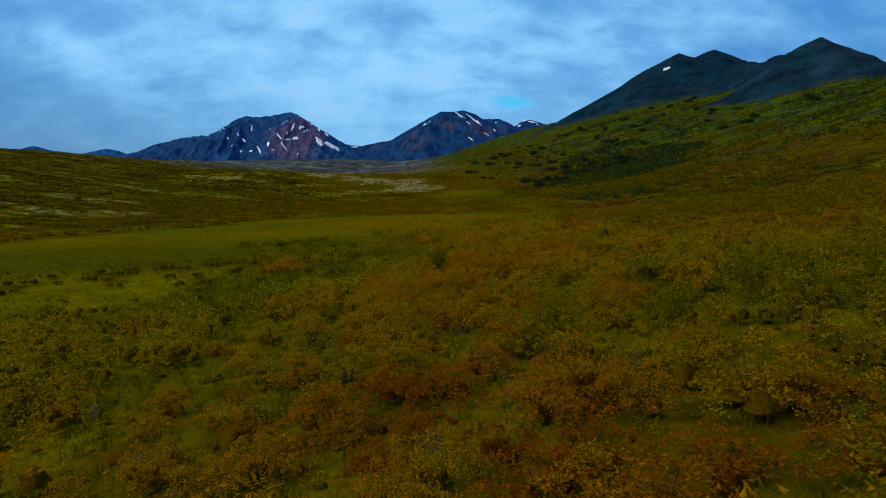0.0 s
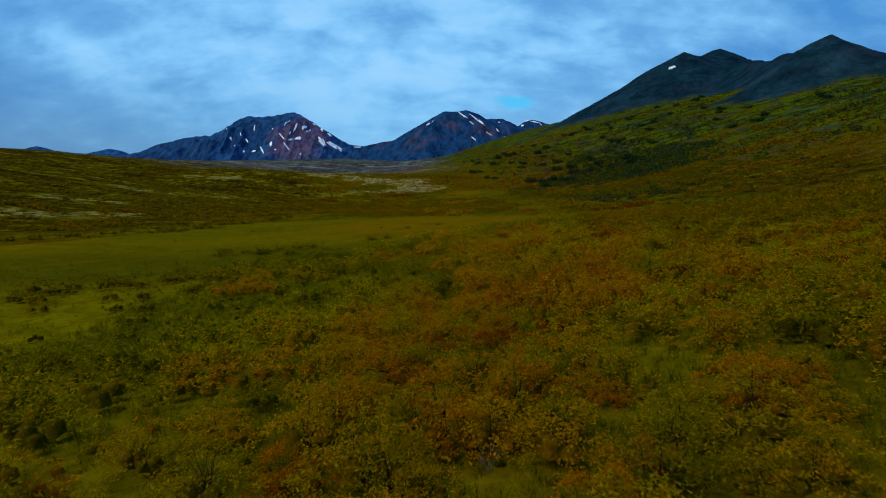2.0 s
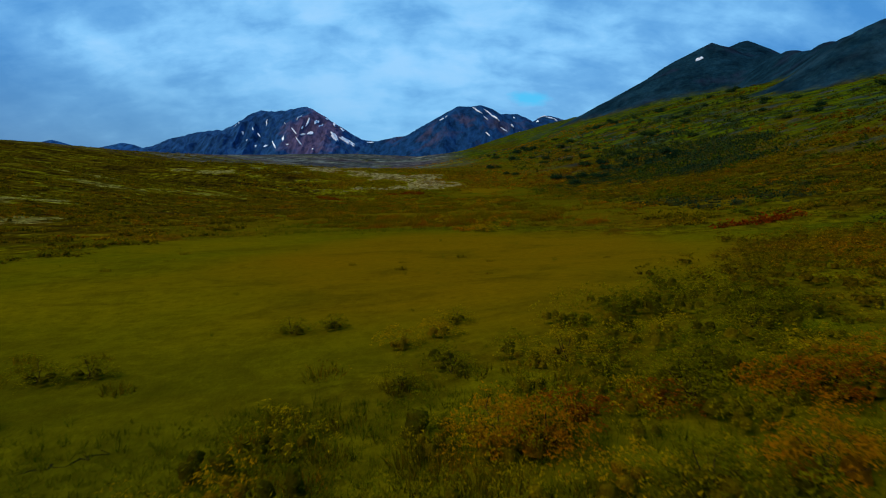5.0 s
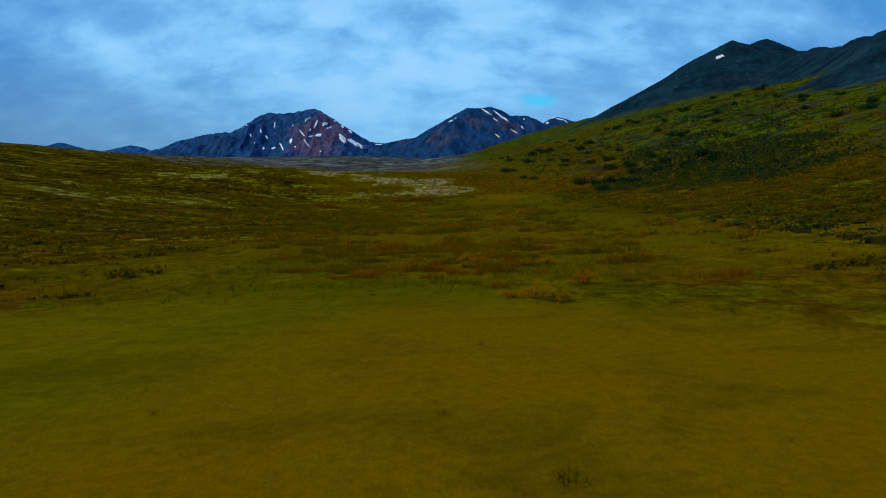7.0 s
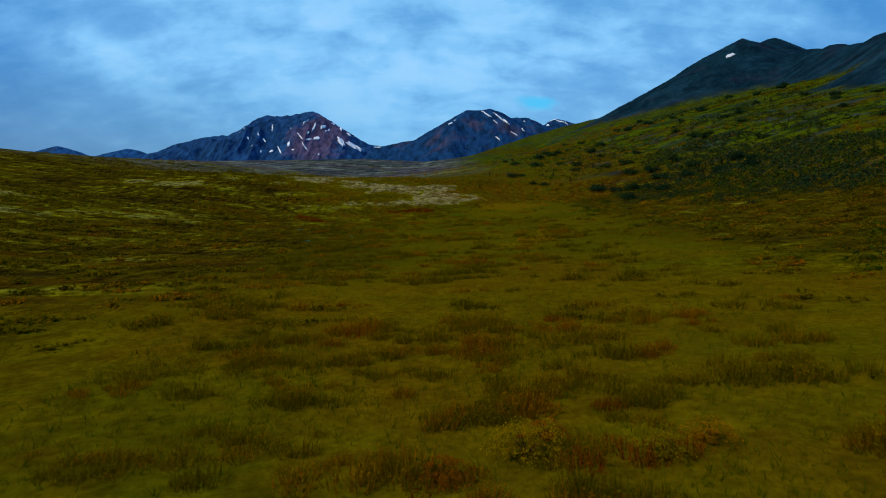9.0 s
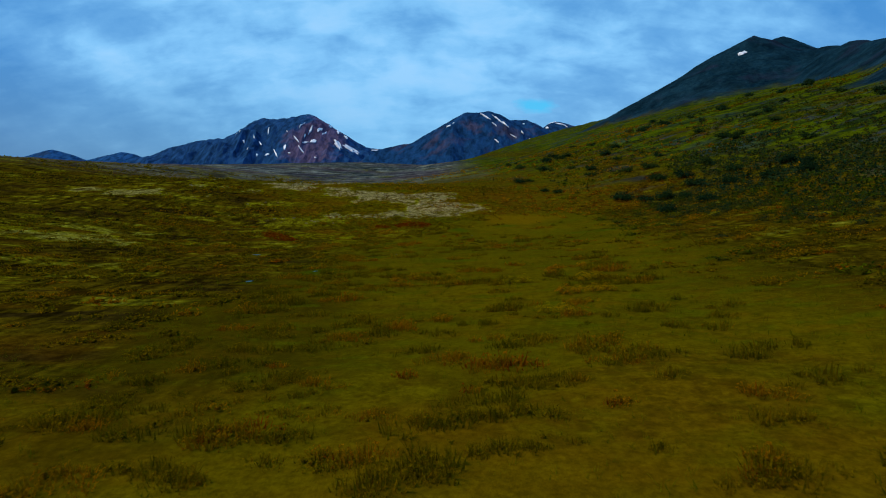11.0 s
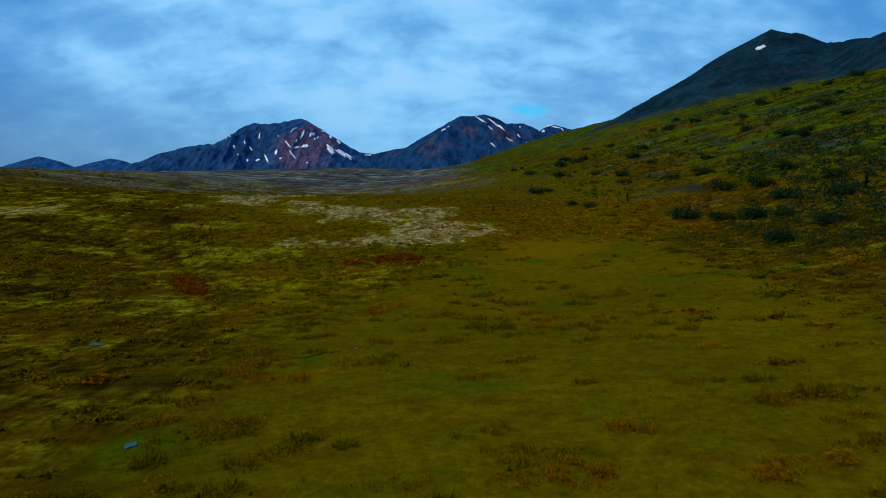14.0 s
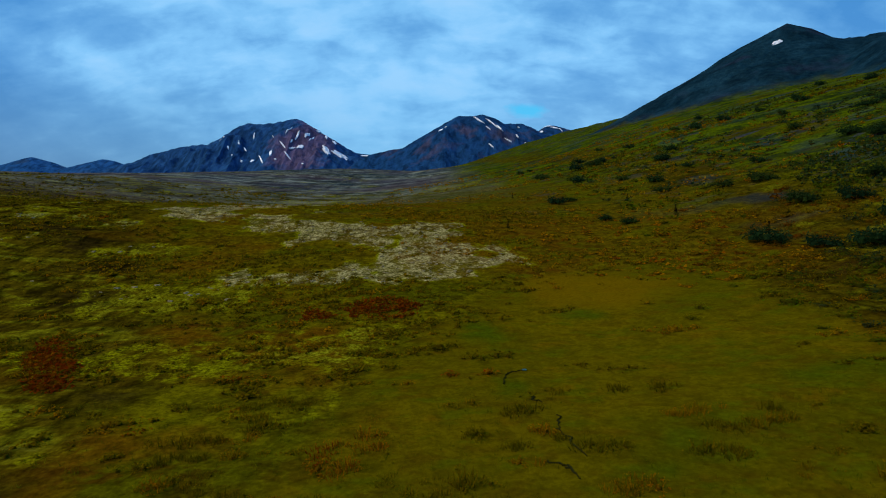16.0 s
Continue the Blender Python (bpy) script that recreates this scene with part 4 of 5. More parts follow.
SHRUB_KINDS = [
    # label, height, radius, stems, leaves, leaf length, tint (start, spread)
    ("olive green dwarf birch shrub with small leaves", 0.56, 0.46, 6, 1500, 0.029, (0.16, 0.18, 0)),
    ("yellow brown dwarf birch shrub in autumn colour", 0.64, 0.48, 6, 1550, 0.029, (0.36, 0.18, 0)),
    ("orange dwarf birch shrub in autumn colour", 0.62, 0.46, 6, 1500, 0.029, (0.54, 0.22, 0)),
    ("low rust red shrub over the grass", 0.44, 0.46, 5, 1350, 0.029, (0.74, 0.20, 0)),
    ("dark green willow shrub with slender stems", 0.72, 0.46, 7, 1500, 0.030, (0.08, 0.14, 0)),
    ("golden yellow willow shrub with narrow leaves", 0.56, 0.44, 6, 1450, 0.029, (0.26, 0.12, 0)),
]


def shore_line(x):
    return np.interp(x, (-40, -20, -13, -9, -4, 0, 4, 8, 12, 17), (45, 47, 53, 57, 57.5, 62, 66.5, 70, 75, 84))


def shrub_tint(x, y):
    """Which colour the shrubs of a place have: 0 green to 1 red."""
    lean = 0.33 + 0.36 * (fbm(x, y, 7, 3, 71) - 0.5) * 2 + 0.22 * (fbm(x, y, 22, 2, 73) - 0.5) * 2
    lean = lean + 0.24 * (1 - step01(y, 24, 29)) * (1 - 0.8 * step01(x, 2, 4.5)) - 0.18 * step01(x, 3, 7) * (1 - step01(y, 32, 42)) + 0.24 * step01(x, -1, 1) * step01(y, 33, 38) * (1 - step01(y, 46, 54)) - 0.12 * (1 - step01(x, -5, -1)) - 0.22 * (1 - step01(x, -20, -12))
    return np.clip(lean - 0.20 * step01(y - shore_line(x), -9, -4), 0.02, 0.95)


def shrub_cover(x, y):
    """How likely a shrub is at a place."""
    shore = shore_line(x)
    lumps = step01(fbm(x, y, 3.4, 3, 77), 0.36, 0.56)
    edge = np.interp(y, (20, 30, 40, 50, 62, 75), (-3.5, -2.2, -1.6, -0.8, 1.0, 6.0))
    east = step01(x - edge, -1.2, 1.8)
    low = step01(y, 35, 40)
    west = (0.30 + 0.45 * lumps) * (1 - 0.80 * low)
    west = np.maximum(west, (0.30 + 0.55 * lumps) * step01(y - shore, -7, -4.5) * (1 - step01(y - shore, -2.0, 0.5)))
    west = np.maximum(west, 0.80 * (1 - step01(blob(x, y, -3.2, 50.8, 6.5, 3.6, 8), 0.6, 1.1)))
    c = west + (0.60 + 0.36 * lumps - west) * east
    c = np.maximum(c, 0.66 * (1 - step01(y, 34, 42)) * step01(x, -2.5, 0.5))
    c = c * (1 - step01(y - shore, -2.5, 1.0))
    c = np.maximum(c, 0.30 * east * lumps * (1 - step01(y - shore, -1, 3.5)))
    hill = step01(x, 28, 55)
    c = np.maximum(c, hill * (0.35 + 0.65 * lumps))
    return c * (1 - 0.9 * lichen_share(x, y))


def scatter(x0, x1, y0, y1, pitch, gen, cover=None):
    gx, gy = np.meshgrid(np.arange(x0, x1, pitch), np.arange(y0, y1, pitch))
    x = gx.ravel() + gen.uniform(-0.5, 0.5, gx.size) * pitch
    y = gy.ravel() + gen.uniform(-0.5, 0.5, gx.size) * pitch
    if cover is not None:
        keep = gen.random(len(x)) < cover(x, y)
        x, y = x[keep], y[keep]
    return x, y


def near_strip(x, y):
    return (np.abs(x - 0.5) < np.where(y < 32, 4.2, 1.5)) & (y > 21) & (y < 53)


def build_near_shrubs():
    gen = np.random.default_rng(11)
    kinds = []
    for label, h, r, stems, leaves, leaf, tint in SHRUB_KINDS:
        for _ in range(2):
            kinds.append(make_shrub(gen, label, h, r, stems, leaves, leaf, tint))
    x, y = scatter(-5.4, 6.4, 20, 58, 0.76, gen, shrub_cover)
    keep = near_strip(x, y)
    x, y = x[keep], y[keep]
    z, tint = land(x, y), np.clip(shrub_tint(x, y) + gen.normal(0, 0.16, len(x)), 0, 1)
    centre = np.array([k[6][0] + 0.5 * k[6][1] for k in SHRUB_KINDS])
    used = set()
    for i in range(len(x)):
        kind = int(np.argmin(np.abs(centre - tint[i]) + gen.uniform(0, 0.28, len(centre)))) * 2 + int(gen.integers(2))
        s = gen.uniform(0.65, 1.45) * (0.55 + 0.45 * float(step01(x[i], -3.5, 0)))
        m = Matrix.LocRotScale((x[i], y[i], z[i] - 0.02), Euler((0, 0, gen.uniform(0, 6.28))), (s * gen.uniform(0.9, 1.2), s, s * gen.uniform(0.8, 1.1)))
        if kind not in used:
            used.add(kind)
            kinds[kind].matrix_basis = m
            kinds[kind].scale = m.to_scale()
        else:
            base = kinds[kind].scale.copy()
            kinds[kind].scale = (1, 1, 1)
            copy_thing(kinds[kind], m)
            kinds[kind].scale = base
    # single bushes that stand out: x, y, kind, size
    spots = [(-1.4, 50.8, 2, 1.25), (5.4, 58.3, 3, 1.6), (6.0, 58.1, 3, 1.6), (6.7, 58.6, 2, 1.3), (1.2, 57.4, 2, 1.4), (1.7, 57.0, 2, 1.3), (2.3, 58.1, 3, 1.2), (4.2, 59.2, 4, 1.5), (4.9, 59.4, 4, 1.2), (3.5, 58.3, 3, 1.1), (4.3, 55.8, 2, 1.4), (4.0, 58.3, 4, 1.4), (3.1, 55.7, 4, 1.3), (2.9, 50.1, 4, 1.3), (3.8, 48.7, 2, 1.2), (1.6, 50.2, 2, 1.1), (-6.6, 45.4, 2, 1.1), (-5.8, 45.5, 2, 1.2), (-5.0, 45.4, 3, 1.0), (-2.0, 48.8, 4, 1.2), (-0.2, 60.4, 4, 0.9), (0.7, 61.0, 4, 1.0), (0.5, 64.1, 1, 1.1), (2.8, 61.1, 1, 1.2), (6.8, 62.4, 4, 1.2), (-9.5, 61.5, 4, 1.4), (-7.5, 59.8, 4, 1.3), (3.2, 96.8, 2, 1.5), (3.9, 95.9, 1, 1.5), (2.2, 97.2, 3, 1.2), (5.8, 100.0, 2, 1.3), (1.4, 109.7, 3, 1.3), (-1.1, 107.4, 3, 1.4), (-3.2, 65.2, 4, 1.0), (-2.2, 65.4, 4, 0.9), (-0.4, 63.3, 1, 1.0), (0.9, 65.4, 4, 0.9), (-9.4, 60.8, 4, 1.0), (-7.5, 62.1, 4, 1.2), (-6.6, 62.3, 4, 1.0)]
    far = [(0.8, 108.4, 1, 1.7), (4.0, 108.2, 5, 1.3), (5.4, 109.0, 2, 1.2), (7.8, 169.5, 2, 1.5), (8.9, 169.8, 2, 1.2), (4.2, 175.6, 5, 1.6), (5.4, 176.0, 5, 1.5), (8.6, 180.8, 2, 1.5), (5.2, 162.0, 5, 1.4), (6.4, 161.5, 1, 1.4), (14.8, 165.0, 4, 1.2), (-8.7, 238.1, 4, 1.3), (20.0, 248.2, 4, 1.5), (-2.0, 235.8, 3, 1.2), (22.1, 251.5, 4, 1.4), (14.2, 196.3, 4, 1.2), (10.6, 176.0, 1, 1.5), (12.0, 176.6, 1, 1.4), (10.2, 170.0, 2, 1.4), (11.4, 170.5, 2, 1.2), (9.6, 185.0, 3, 1.3), (12.5, 185.6, 2, 1.1), (-4.5, 181.0, 1, 1.2), (-6.2, 180.0, 2, 1.1)]
    for px, py, kind, s in spots + far:
        which = kind * 2 + int(gen.integers(2))
        low = 0.68 if kind == 4 else 0.9
        m = Matrix.LocRotScale((px, py, float(land(px, py)) - 0.02), Euler((0, 0, gen.uniform(0, 6.28))), (s * 1.3, s * 1.1, s * low))
        base = kinds[which].scale.copy()
        kinds[which].scale = (1, 1, 1)
        copy_thing(kinds[which], m)
        kinds[which].scale = base
    for i, k in enumerate(kinds):
        if i not in used:
            for c in k.children:
                bpy.data.objects.remove(c)
            bpy.data.objects.remove(k)


def joined_field(name, label, category, x, y, tint, templates, mat, gen, scale_lo, scale_hi, sink=0.02, squash=(0.8, 1.1), big=None):
    """Many copies of a few templates, joined in one mesh of leaves."""
    z = land(x, y) - sink
    pick = gen.integers(0, len(templates), len(x))
    cos, tints, twigs, faces, at = [], [], [], [], 0
    for t, (shape, tris) in enumerate(templates):
        w = np.nonzero(pick == t)[0]
        if not len(w):
            continue
        a = gen.uniform(0, 2 * np.pi, len(w))
        s = gen.uniform(scale_lo, scale_hi, len(w))
        if big is not None:
            s = s * big[w]
        c, n = np.cos(a) * s, np.sin(a) * s
        px = shape[None, :, 0] * c[:, None] - shape[None, :, 1] * n[:, None] + x[w][:, None]
        py = shape[None, :, 0] * n[:, None] + shape[None, :, 1] * c[:, None] + y[w][:, None]
        pz = shape[None, :, 2] * (s * gen.uniform(*squash, len(w)))[:, None] + z[w][:, None]
        cos.append(np.stack([px, py, pz], -1).reshape(-1, 3))
        tints.append(np.repeat(tint[w], shape.shape[0]))
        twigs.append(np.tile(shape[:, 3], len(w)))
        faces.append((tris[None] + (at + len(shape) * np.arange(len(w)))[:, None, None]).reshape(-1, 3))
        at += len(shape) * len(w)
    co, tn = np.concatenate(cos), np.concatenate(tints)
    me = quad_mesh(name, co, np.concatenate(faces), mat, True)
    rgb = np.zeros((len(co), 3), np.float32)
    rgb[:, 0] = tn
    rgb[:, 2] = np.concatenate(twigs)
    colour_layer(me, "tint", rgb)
    return tagged(new(name, me), label, category, kind="stuff")


def build_shrub_fields():
    gen = np.random.default_rng(23)

    def shapes(n, height, radius, puffs, leaves, leaf):
        return [masked(*spray_shape(gen, height, radius, puffs, leaves, leaf)) for _ in range(n)]

    def thicket(name, label, x0, x1, y1, pitch, where, templates, lo, hi, mat=MAT_LEAF):
        x, y = scatter(x0, x1, 15, y1, pitch, gen, lambda a, b: shrub_cover(a, b) * where(a, b))
        joined_field(name, label, "shrubs", x, y, np.clip(shrub_tint(x, y) + gen.normal(0, 0.16, len(x)), 0, 1), templates, mat, gen, lo, hi)

    def inner_part(a, b):
        return (np.abs(a - 0.5) < np.where(b < 40, 12, 8)) & (b < 70)

    thicket("near_thicket", "mixed olive and orange dwarf birch thicket", -12, 13, 70, 0.76, lambda a, b: ~near_strip(a, b) & inner_part(a, b), shapes(6, 0.66, 0.50, 26, 360, 0.040), 0.65, 1.5)
    thicket("shrub_thicket", "dense olive and orange dwarf birch thicket", -22, 24, 84, 0.86, lambda a, b: ~inner_part(a, b), shapes(6, 0.56, 0.54, 14, 98, 0.086), 0.5, 1.35, MAT_DARK)
    low = [masked(*spray_shape(gen, 0.20, 0.27, 7, 56, 0.036, 1)) for _ in range(5)]
    x, y = scatter(-8, 9, 20.5, 52, 0.47, gen, lambda a, b: (0.25 + 0.60 * step01(fbm(a, b, 2.6, 3, 79), 0.40, 0.58)) * (1 - step01(b - shore_line(a), -4, 0)) * (1 - 0.5 * step01(b, 36, 44)))
    joined_field("heath_mats", "low olive and rust heath plants between the shrubs", "shrubs", x, y, np.clip(shrub_tint(x, y) - 0.08 + gen.normal(0, 0.2, len(x)), 0, 1), low, MAT_LEAF, gen, 0.6, 1.35, squash=(0.7, 1.2))
    outer = [dome_shape(gen, 0.52, 0.56, 32, 0.18) for _ in range(6)]
    thicket("outer_thicket", "mixed brown and orange dwarf birch thicket", -50, 66, 84, 1.05, lambda a, b: (a < -22) | (a > 24), outer, 0.55, 1.25, MAT_DARK)

    # the fens: clumps of low shrubs, long in one direction, and single dark tufts
    fine = [brush_shape(gen, 0.46, 0.42, 26, 30, 0.075) for _ in range(6)] + [masked(*spray_shape(gen, 0.40, 0.44, 9, 54, 0.085, 1)) for _ in range(2)]
    brush = [brush_shape(gen, 0.46, 0.40, 56, 60, 0.050) for _ in range(6)]
    plain = [masked(*spray_shape(gen, 0.40, 0.48, 5, 20, 0.15, 1)) for _ in range(6)]
    small = [dome_shape(gen, 0.42, 0.50, 20, 0.18) for _ in range(6)]

    def clump_weight(a, b):
        m = meadow_share(a, b)
        w = (0.30 + 0.60 * step01(fbm(a * 0.6, b, 12, 3, 91), 0.42, 0.56)) * (1 - (0.62 + 0.22 * step01(b, 215, 240)) * m) + 0.45 * dark_share(a, b)
        w = w * np.where(b < 105, 1 - 0.985 * step01(m, 0.2, 0.6), 1) * (1 - step01(shore_line(a) - b, -14, -8))
        return w * (1 - 0.9 * open_lichen(a, b))

    def open_lichen(a, b):
        """Lichen here or just behind, where taller shrubs are few."""
        return np.maximum(lichen_share(a, b), np.where(a < -36, np.maximum(lichen_share(a, b + 4), lichen_share(a - 2, b + 8)), 0))

    def clumps(x0, x1, y0, y1, count, most, shift):
        cx, cy = gen.uniform(x0, x1, count), gen.uniform(y0, y1, count)
        keep = gen.random(count) < clump_weight(cx, cy)
        xs, ys, tint, big = [], [], [], []
        for px, py in zip(cx[keep], cy[keep]):
            long = gen.uniform(0.3, 2.2) ** 1.2
            n = int(min(most, 2 + 4.2 * long))
            r, w = np.sqrt(gen.random(n)), gen.uniform(0, 6.28, n)
            turn = gen.normal(0.1, 0.25)
            u, v = long * r * np.cos(w), 0.38 * long * r * np.sin(w)
            xs.append(px + u * math.cos(turn) - v * math.sin(turn))
            ys.append(py + u * math.sin(turn) + v * math.cos(turn))
            tone = gen.choice((0.05, 0.22, 0.42, 0.64, 0.82), p=(0.34, 0.30, 0.16, 0.13, 0.07))
            tint.append(np.clip(tone + shift + gen.normal(0, 0.09, n), 0, 0.93))
            big.append(gen.uniform(0.6, 1.25) * (1.15 - 0.5 * r) * gen.uniform(0.8, 1.2, n))
        return [np.concatenate(v) for v in (xs, ys, tint, big)]

    def low_shrubs(name, label, x0, x1, y0, y1, count, templates, most=12, shift=0.0):
        x, y, tint, big = clumps(x0, x1, y0, y1, count, most, shift)
        joined_field(name, label, "shrubs", x, y, tint, templates, MAT_DARK, gen, 1.05, 1.65, squash=(0.6, 1.15), big=big)

    low_shrubs("fen_shrubs", "low brown and dark olive shrubs in clumps over the fen", -17, 17, 124, 150, 240, fine, shift=0.10)
    low_shrubs("fen_brush", "loose brown and dark olive brush over the thin sedge", -13, 13, 100, 124, 230, brush, shift=0.22)
    x, y = scatter(-13, 3, 52, 66, 0.62, gen, lambda a, b: 0.55 * step01(fbm(a * 0.7, b, 3.0, 3, 93), 0.46, 0.58) * (1 - step01(b + 0.3 * a, 58, 63)))
    joined_field("shore_brush", "dark olive and brown low brush on the wet shore", "shrubs", x, y, np.clip(gen.normal(0.16, 0.14, len(x)), 0, 0.6), brush, MAT_DARK, gen, 0.5, 1.15, squash=(0.6, 1.0))
    x, y = scatter(-16, 14, 64, 99, 1.9, gen, lambda a, b: 0.30 * step01(fbm(a * 0.7, b, 5, 3, 107), 0.50, 0.60))
    joined_field("fen_tufts", "small dark olive tufts scattered in the smooth sedge", "shrubs", x, y, np.clip(gen.normal(0.2, 0.16, len(x)), 0, 0.6), brush, MAT_DARK, gen, 0.35, 0.8, squash=(0.5, 0.9))
    low_shrubs("sedge_shrubs", "low brown and orange shrubs in the sedge", -17, 17, 150, 232, 1000, fine)
    for name, x0, x1, y0, y1, count in (("west_shrubs", -62, -17, 66, 262, 1000), ("east_shrubs", 17, 62, 72, 268, 1300), ("upper_shrubs", -17, 17, 232, 275, 260)):
        low_shrubs(name, "dark brown and rust low shrubs over the valley floor", x0, x1, y0, y1, count, plain)
    x, y = scatter(-42, 4, 205, 268, 1.5, gen, lambda a, b: 0.42 * step01(lichen_share(a, b), 0.08, 0.3) + 0.05)
    joined_field("lawn_tufts", "small dark tufts dotted over yellow lichen", "shrubs", x, y, np.clip(gen.normal(0.08, 0.1, len(x)), 0, 0.5), plain, MAT_DARK, gen, 0.5, 1.1)

    def bands(a, b):
        lines = step01(fbm(a * 0.45, b, 9, 4, 91), 0.48, 0.55)
        return 0.75 * lines * (1 - 0.95 * open_lichen(a, b)) * (np.abs(a) > 60)

    x, y = scatter(-100, 90, 90, 282, 1.3, gen, bands)
    tint = np.clip(0.16 + 0.8 * (fbm(x, y, 9, 3, 95) - 0.5) * 2 + gen.normal(0, 0.12, len(x)), 0, 0.86)
    joined_field("valley_shrubs", "brown and rust low shrubs beside the valley floor", "shrubs", x, y, tint, small, MAT_DARK, gen, 0.4, 1.7, squash=(0.55, 1.05))

    coarse = [dome_shape(gen, 0.75, 0.95, 15, 0.40) for _ in range(8)]
    middle = [dome_shape(gen, 0.75, 0.95, 64, 0.17) for _ in range(6)]

    def by_reach(name, label, near_name, near_label, near, x, y, tint, mat, lo, hi, squash):
        """The same shrubs with smaller leaves where the valley floor is close."""
        for which, called, words, shapes_of in ((near, near_name, near_label, middle), (~near, name, label, coarse)):
            joined_field(called, words, "shrubs", x[which], y[which], tint[which], shapes_of, mat, gen, lo, hi, squash=squash)

    def dark_wood(a, b):
        return 1 - step01(np.minimum(blob(a, b, 76, 262, 28, 62, -14), np.minimum(blob(a, b, 66, 215, 20, 45, -8), blob(a, b, 59, 254, 17, 24, 0))) + 0.8 * (fbm(a, b, 16, 3, 96) - 0.5) * 2, 0.6, 1.1)

    def hill_cover(a, b):
        return (a > 0.06 * b + 12) * np.maximum(0.12 + 0.75 * step01(fbm(a * 0.6, b, 18, 4, 97), 0.42, 0.54), 0.9 * dark_wood(a, b)) * (rock_share(a, b, land(a, b)) < 0.5)

    x, y = scatter(26, 235, 84, 470, 2.85, gen, hill_cover)
    tint = 0.34 + 0.95 * (fbm(x * 0.5, y, 30, 3, 99) - 0.5) * 2 - 0.16 * step01(land(x, y), 15, 40) + gen.normal(0, 0.16, len(x))
    tint = np.clip(tint * (1 - 0.85 * dark_wood(x, y)), 0, 1)
    by_reach("hillside_shrubs", "green and rust shrubs over the hillside", "foothill_shrubs", "green and rust shrubs at the foot of the hillside", (x < 66) & (y < 300), x, y, tint, MAT_HILL, 0.45, 2.0, (0.35, 0.8))
    x, y = scatter(34, 112, 140, 345, 1.7, gen, lambda a, b: 0.8 * dark_wood(a, b) * (rock_share(a, b, land(a, b)) < 0.5))
    tint = np.clip(0.06 + 0.2 * (fbm(x, y, 20, 3, 94) - 0.5) * 2 + gen.normal(0, 0.05, len(x)), 0, 0.4)
    by_reach("willow_thicket", "dense dark green willow thicket on the slope", "lower_willows", "dark green willow scrub low on the slope", (x < 58) & (y < 290), x, y, tint, MAT_HILL, 0.7, 1.7, (0.6, 1.1))
    x, y = scatter(-24, 110, 262, 560, 2.9, gen, lambda a, b: 0.8 * step01(fbm(a * 0.6, b, 18, 3, 98), 0.40, 0.56) * (1 - lichen_share(a, b)))
    tint = np.clip(0.62 + 0.5 * (fbm(x, y, 30, 3, 99) - 0.5) * 2 + gen.normal(0, 0.12, len(x)), 0, 0.9)
    joined_field("slope_shrubs", "rust orange low shrubs on the lower slope", "shrubs", x, y, tint, coarse, MAT_DARK, gen, 0.5, 1.5, squash=(0.35, 0.7))
    x, y = scatter(-200, -34, 40, 520, 3.7, gen, lambda a, b: step01(fbm(a * 0.40, b, 12, 4, 103), 0.47, 0.54) * (1 - 0.97 * open_lichen(a, b)) * (1 - meadow_share(a, b)))
    tint = np.clip(0.10 + 0.4 * (fbm(x, y, 30, 3, 105) - 0.5) * 2 + gen.normal(0, 0.08, len(x)), 0, 1)
    by_reach("bank_shrubs", "rust brown low shrubs on the far bank", "lower_bank_shrubs", "dark olive low shrubs at the foot of the bank", (x > -80) & (y < 270), x, y, tint, MAT_DARK, 0.6, 2.0, (0.35, 0.65))


def build_moraine_shrubs():
    gen = np.random.default_rng(29)
    low = [dome_shape(gen, 0.42, 0.55, 18, 0.26) for _ in range(5)]

    def cover(a, b):
        strip = step01(fbm(a * 0.28, b, 6.5, 4, 113), 0.50, 0.57)
        near = 1 - step01(np.minimum(blob(a, b, -24, 300, 62, 34, -14), blob(a, b, -30, 262, 40, 22, 0)), 0.8, 1.1)
        band = 1 - step01(blob(a, b, -29, 279.5, 17, 3.0, 20), 0.7, 1.1)
        return np.maximum(near * np.maximum(0.85 * strip, 0.07) * (1 - 0.40 * step01(lichen_share(a, b), 0.1, 0.5)), 0.8 * band)

    x, y = scatter(-95, 45, 236, 345, 1.15, gen, cover)
    tint = np.clip(0.30 + 0.6 * (fbm(x, y, 12, 3, 115) - 0.5) * 2 + gen.normal(0, 0.16, len(x)), 0, 0.95)
    joined_field("moraine_shrubs", "dark olive and rust low shrubs in strips over the gravel", "shrubs", x, y, tint, low, MAT_DARK, gen, 0.5, 1.5, squash=(0.5, 1.0))
    # deep red mats of bearberry
    x, y = [], []
    for cx, cy, a, b, lean, slant, n in ((-33.6, 241.2, 1.9, 6.8, 0.0, -0.58, 120), (-8.6, 257.3, 3.8, 4.4, 0.0, 0.0, 95), (-15.2, 255.2, 1.9, 1.9, 0.0, 0.0, 24), (22.4, 92.3, 4.2, 0.9, 0.6, 0.0, 26)):
        r, t = np.sqrt(gen.random(n)), gen.uniform(0, 6.28, n)
        x.append(cx + a * r * np.cos(t) + slant * b * r * np.sin(t)), y.append(cy + b * r * np.sin(t) + lean * a * r * np.cos(t))
    x, y = np.concatenate(x), np.concatenate(y)
    joined_field("red_mats", "deep red low bearberry mats on the heath", "shrubs", x, y, np.clip(gen.normal(1.02, 0.05, len(x)), 0.85, 1), low, MAT_DARK, gen, 0.9, 1.7, squash=(0.5, 0.8))


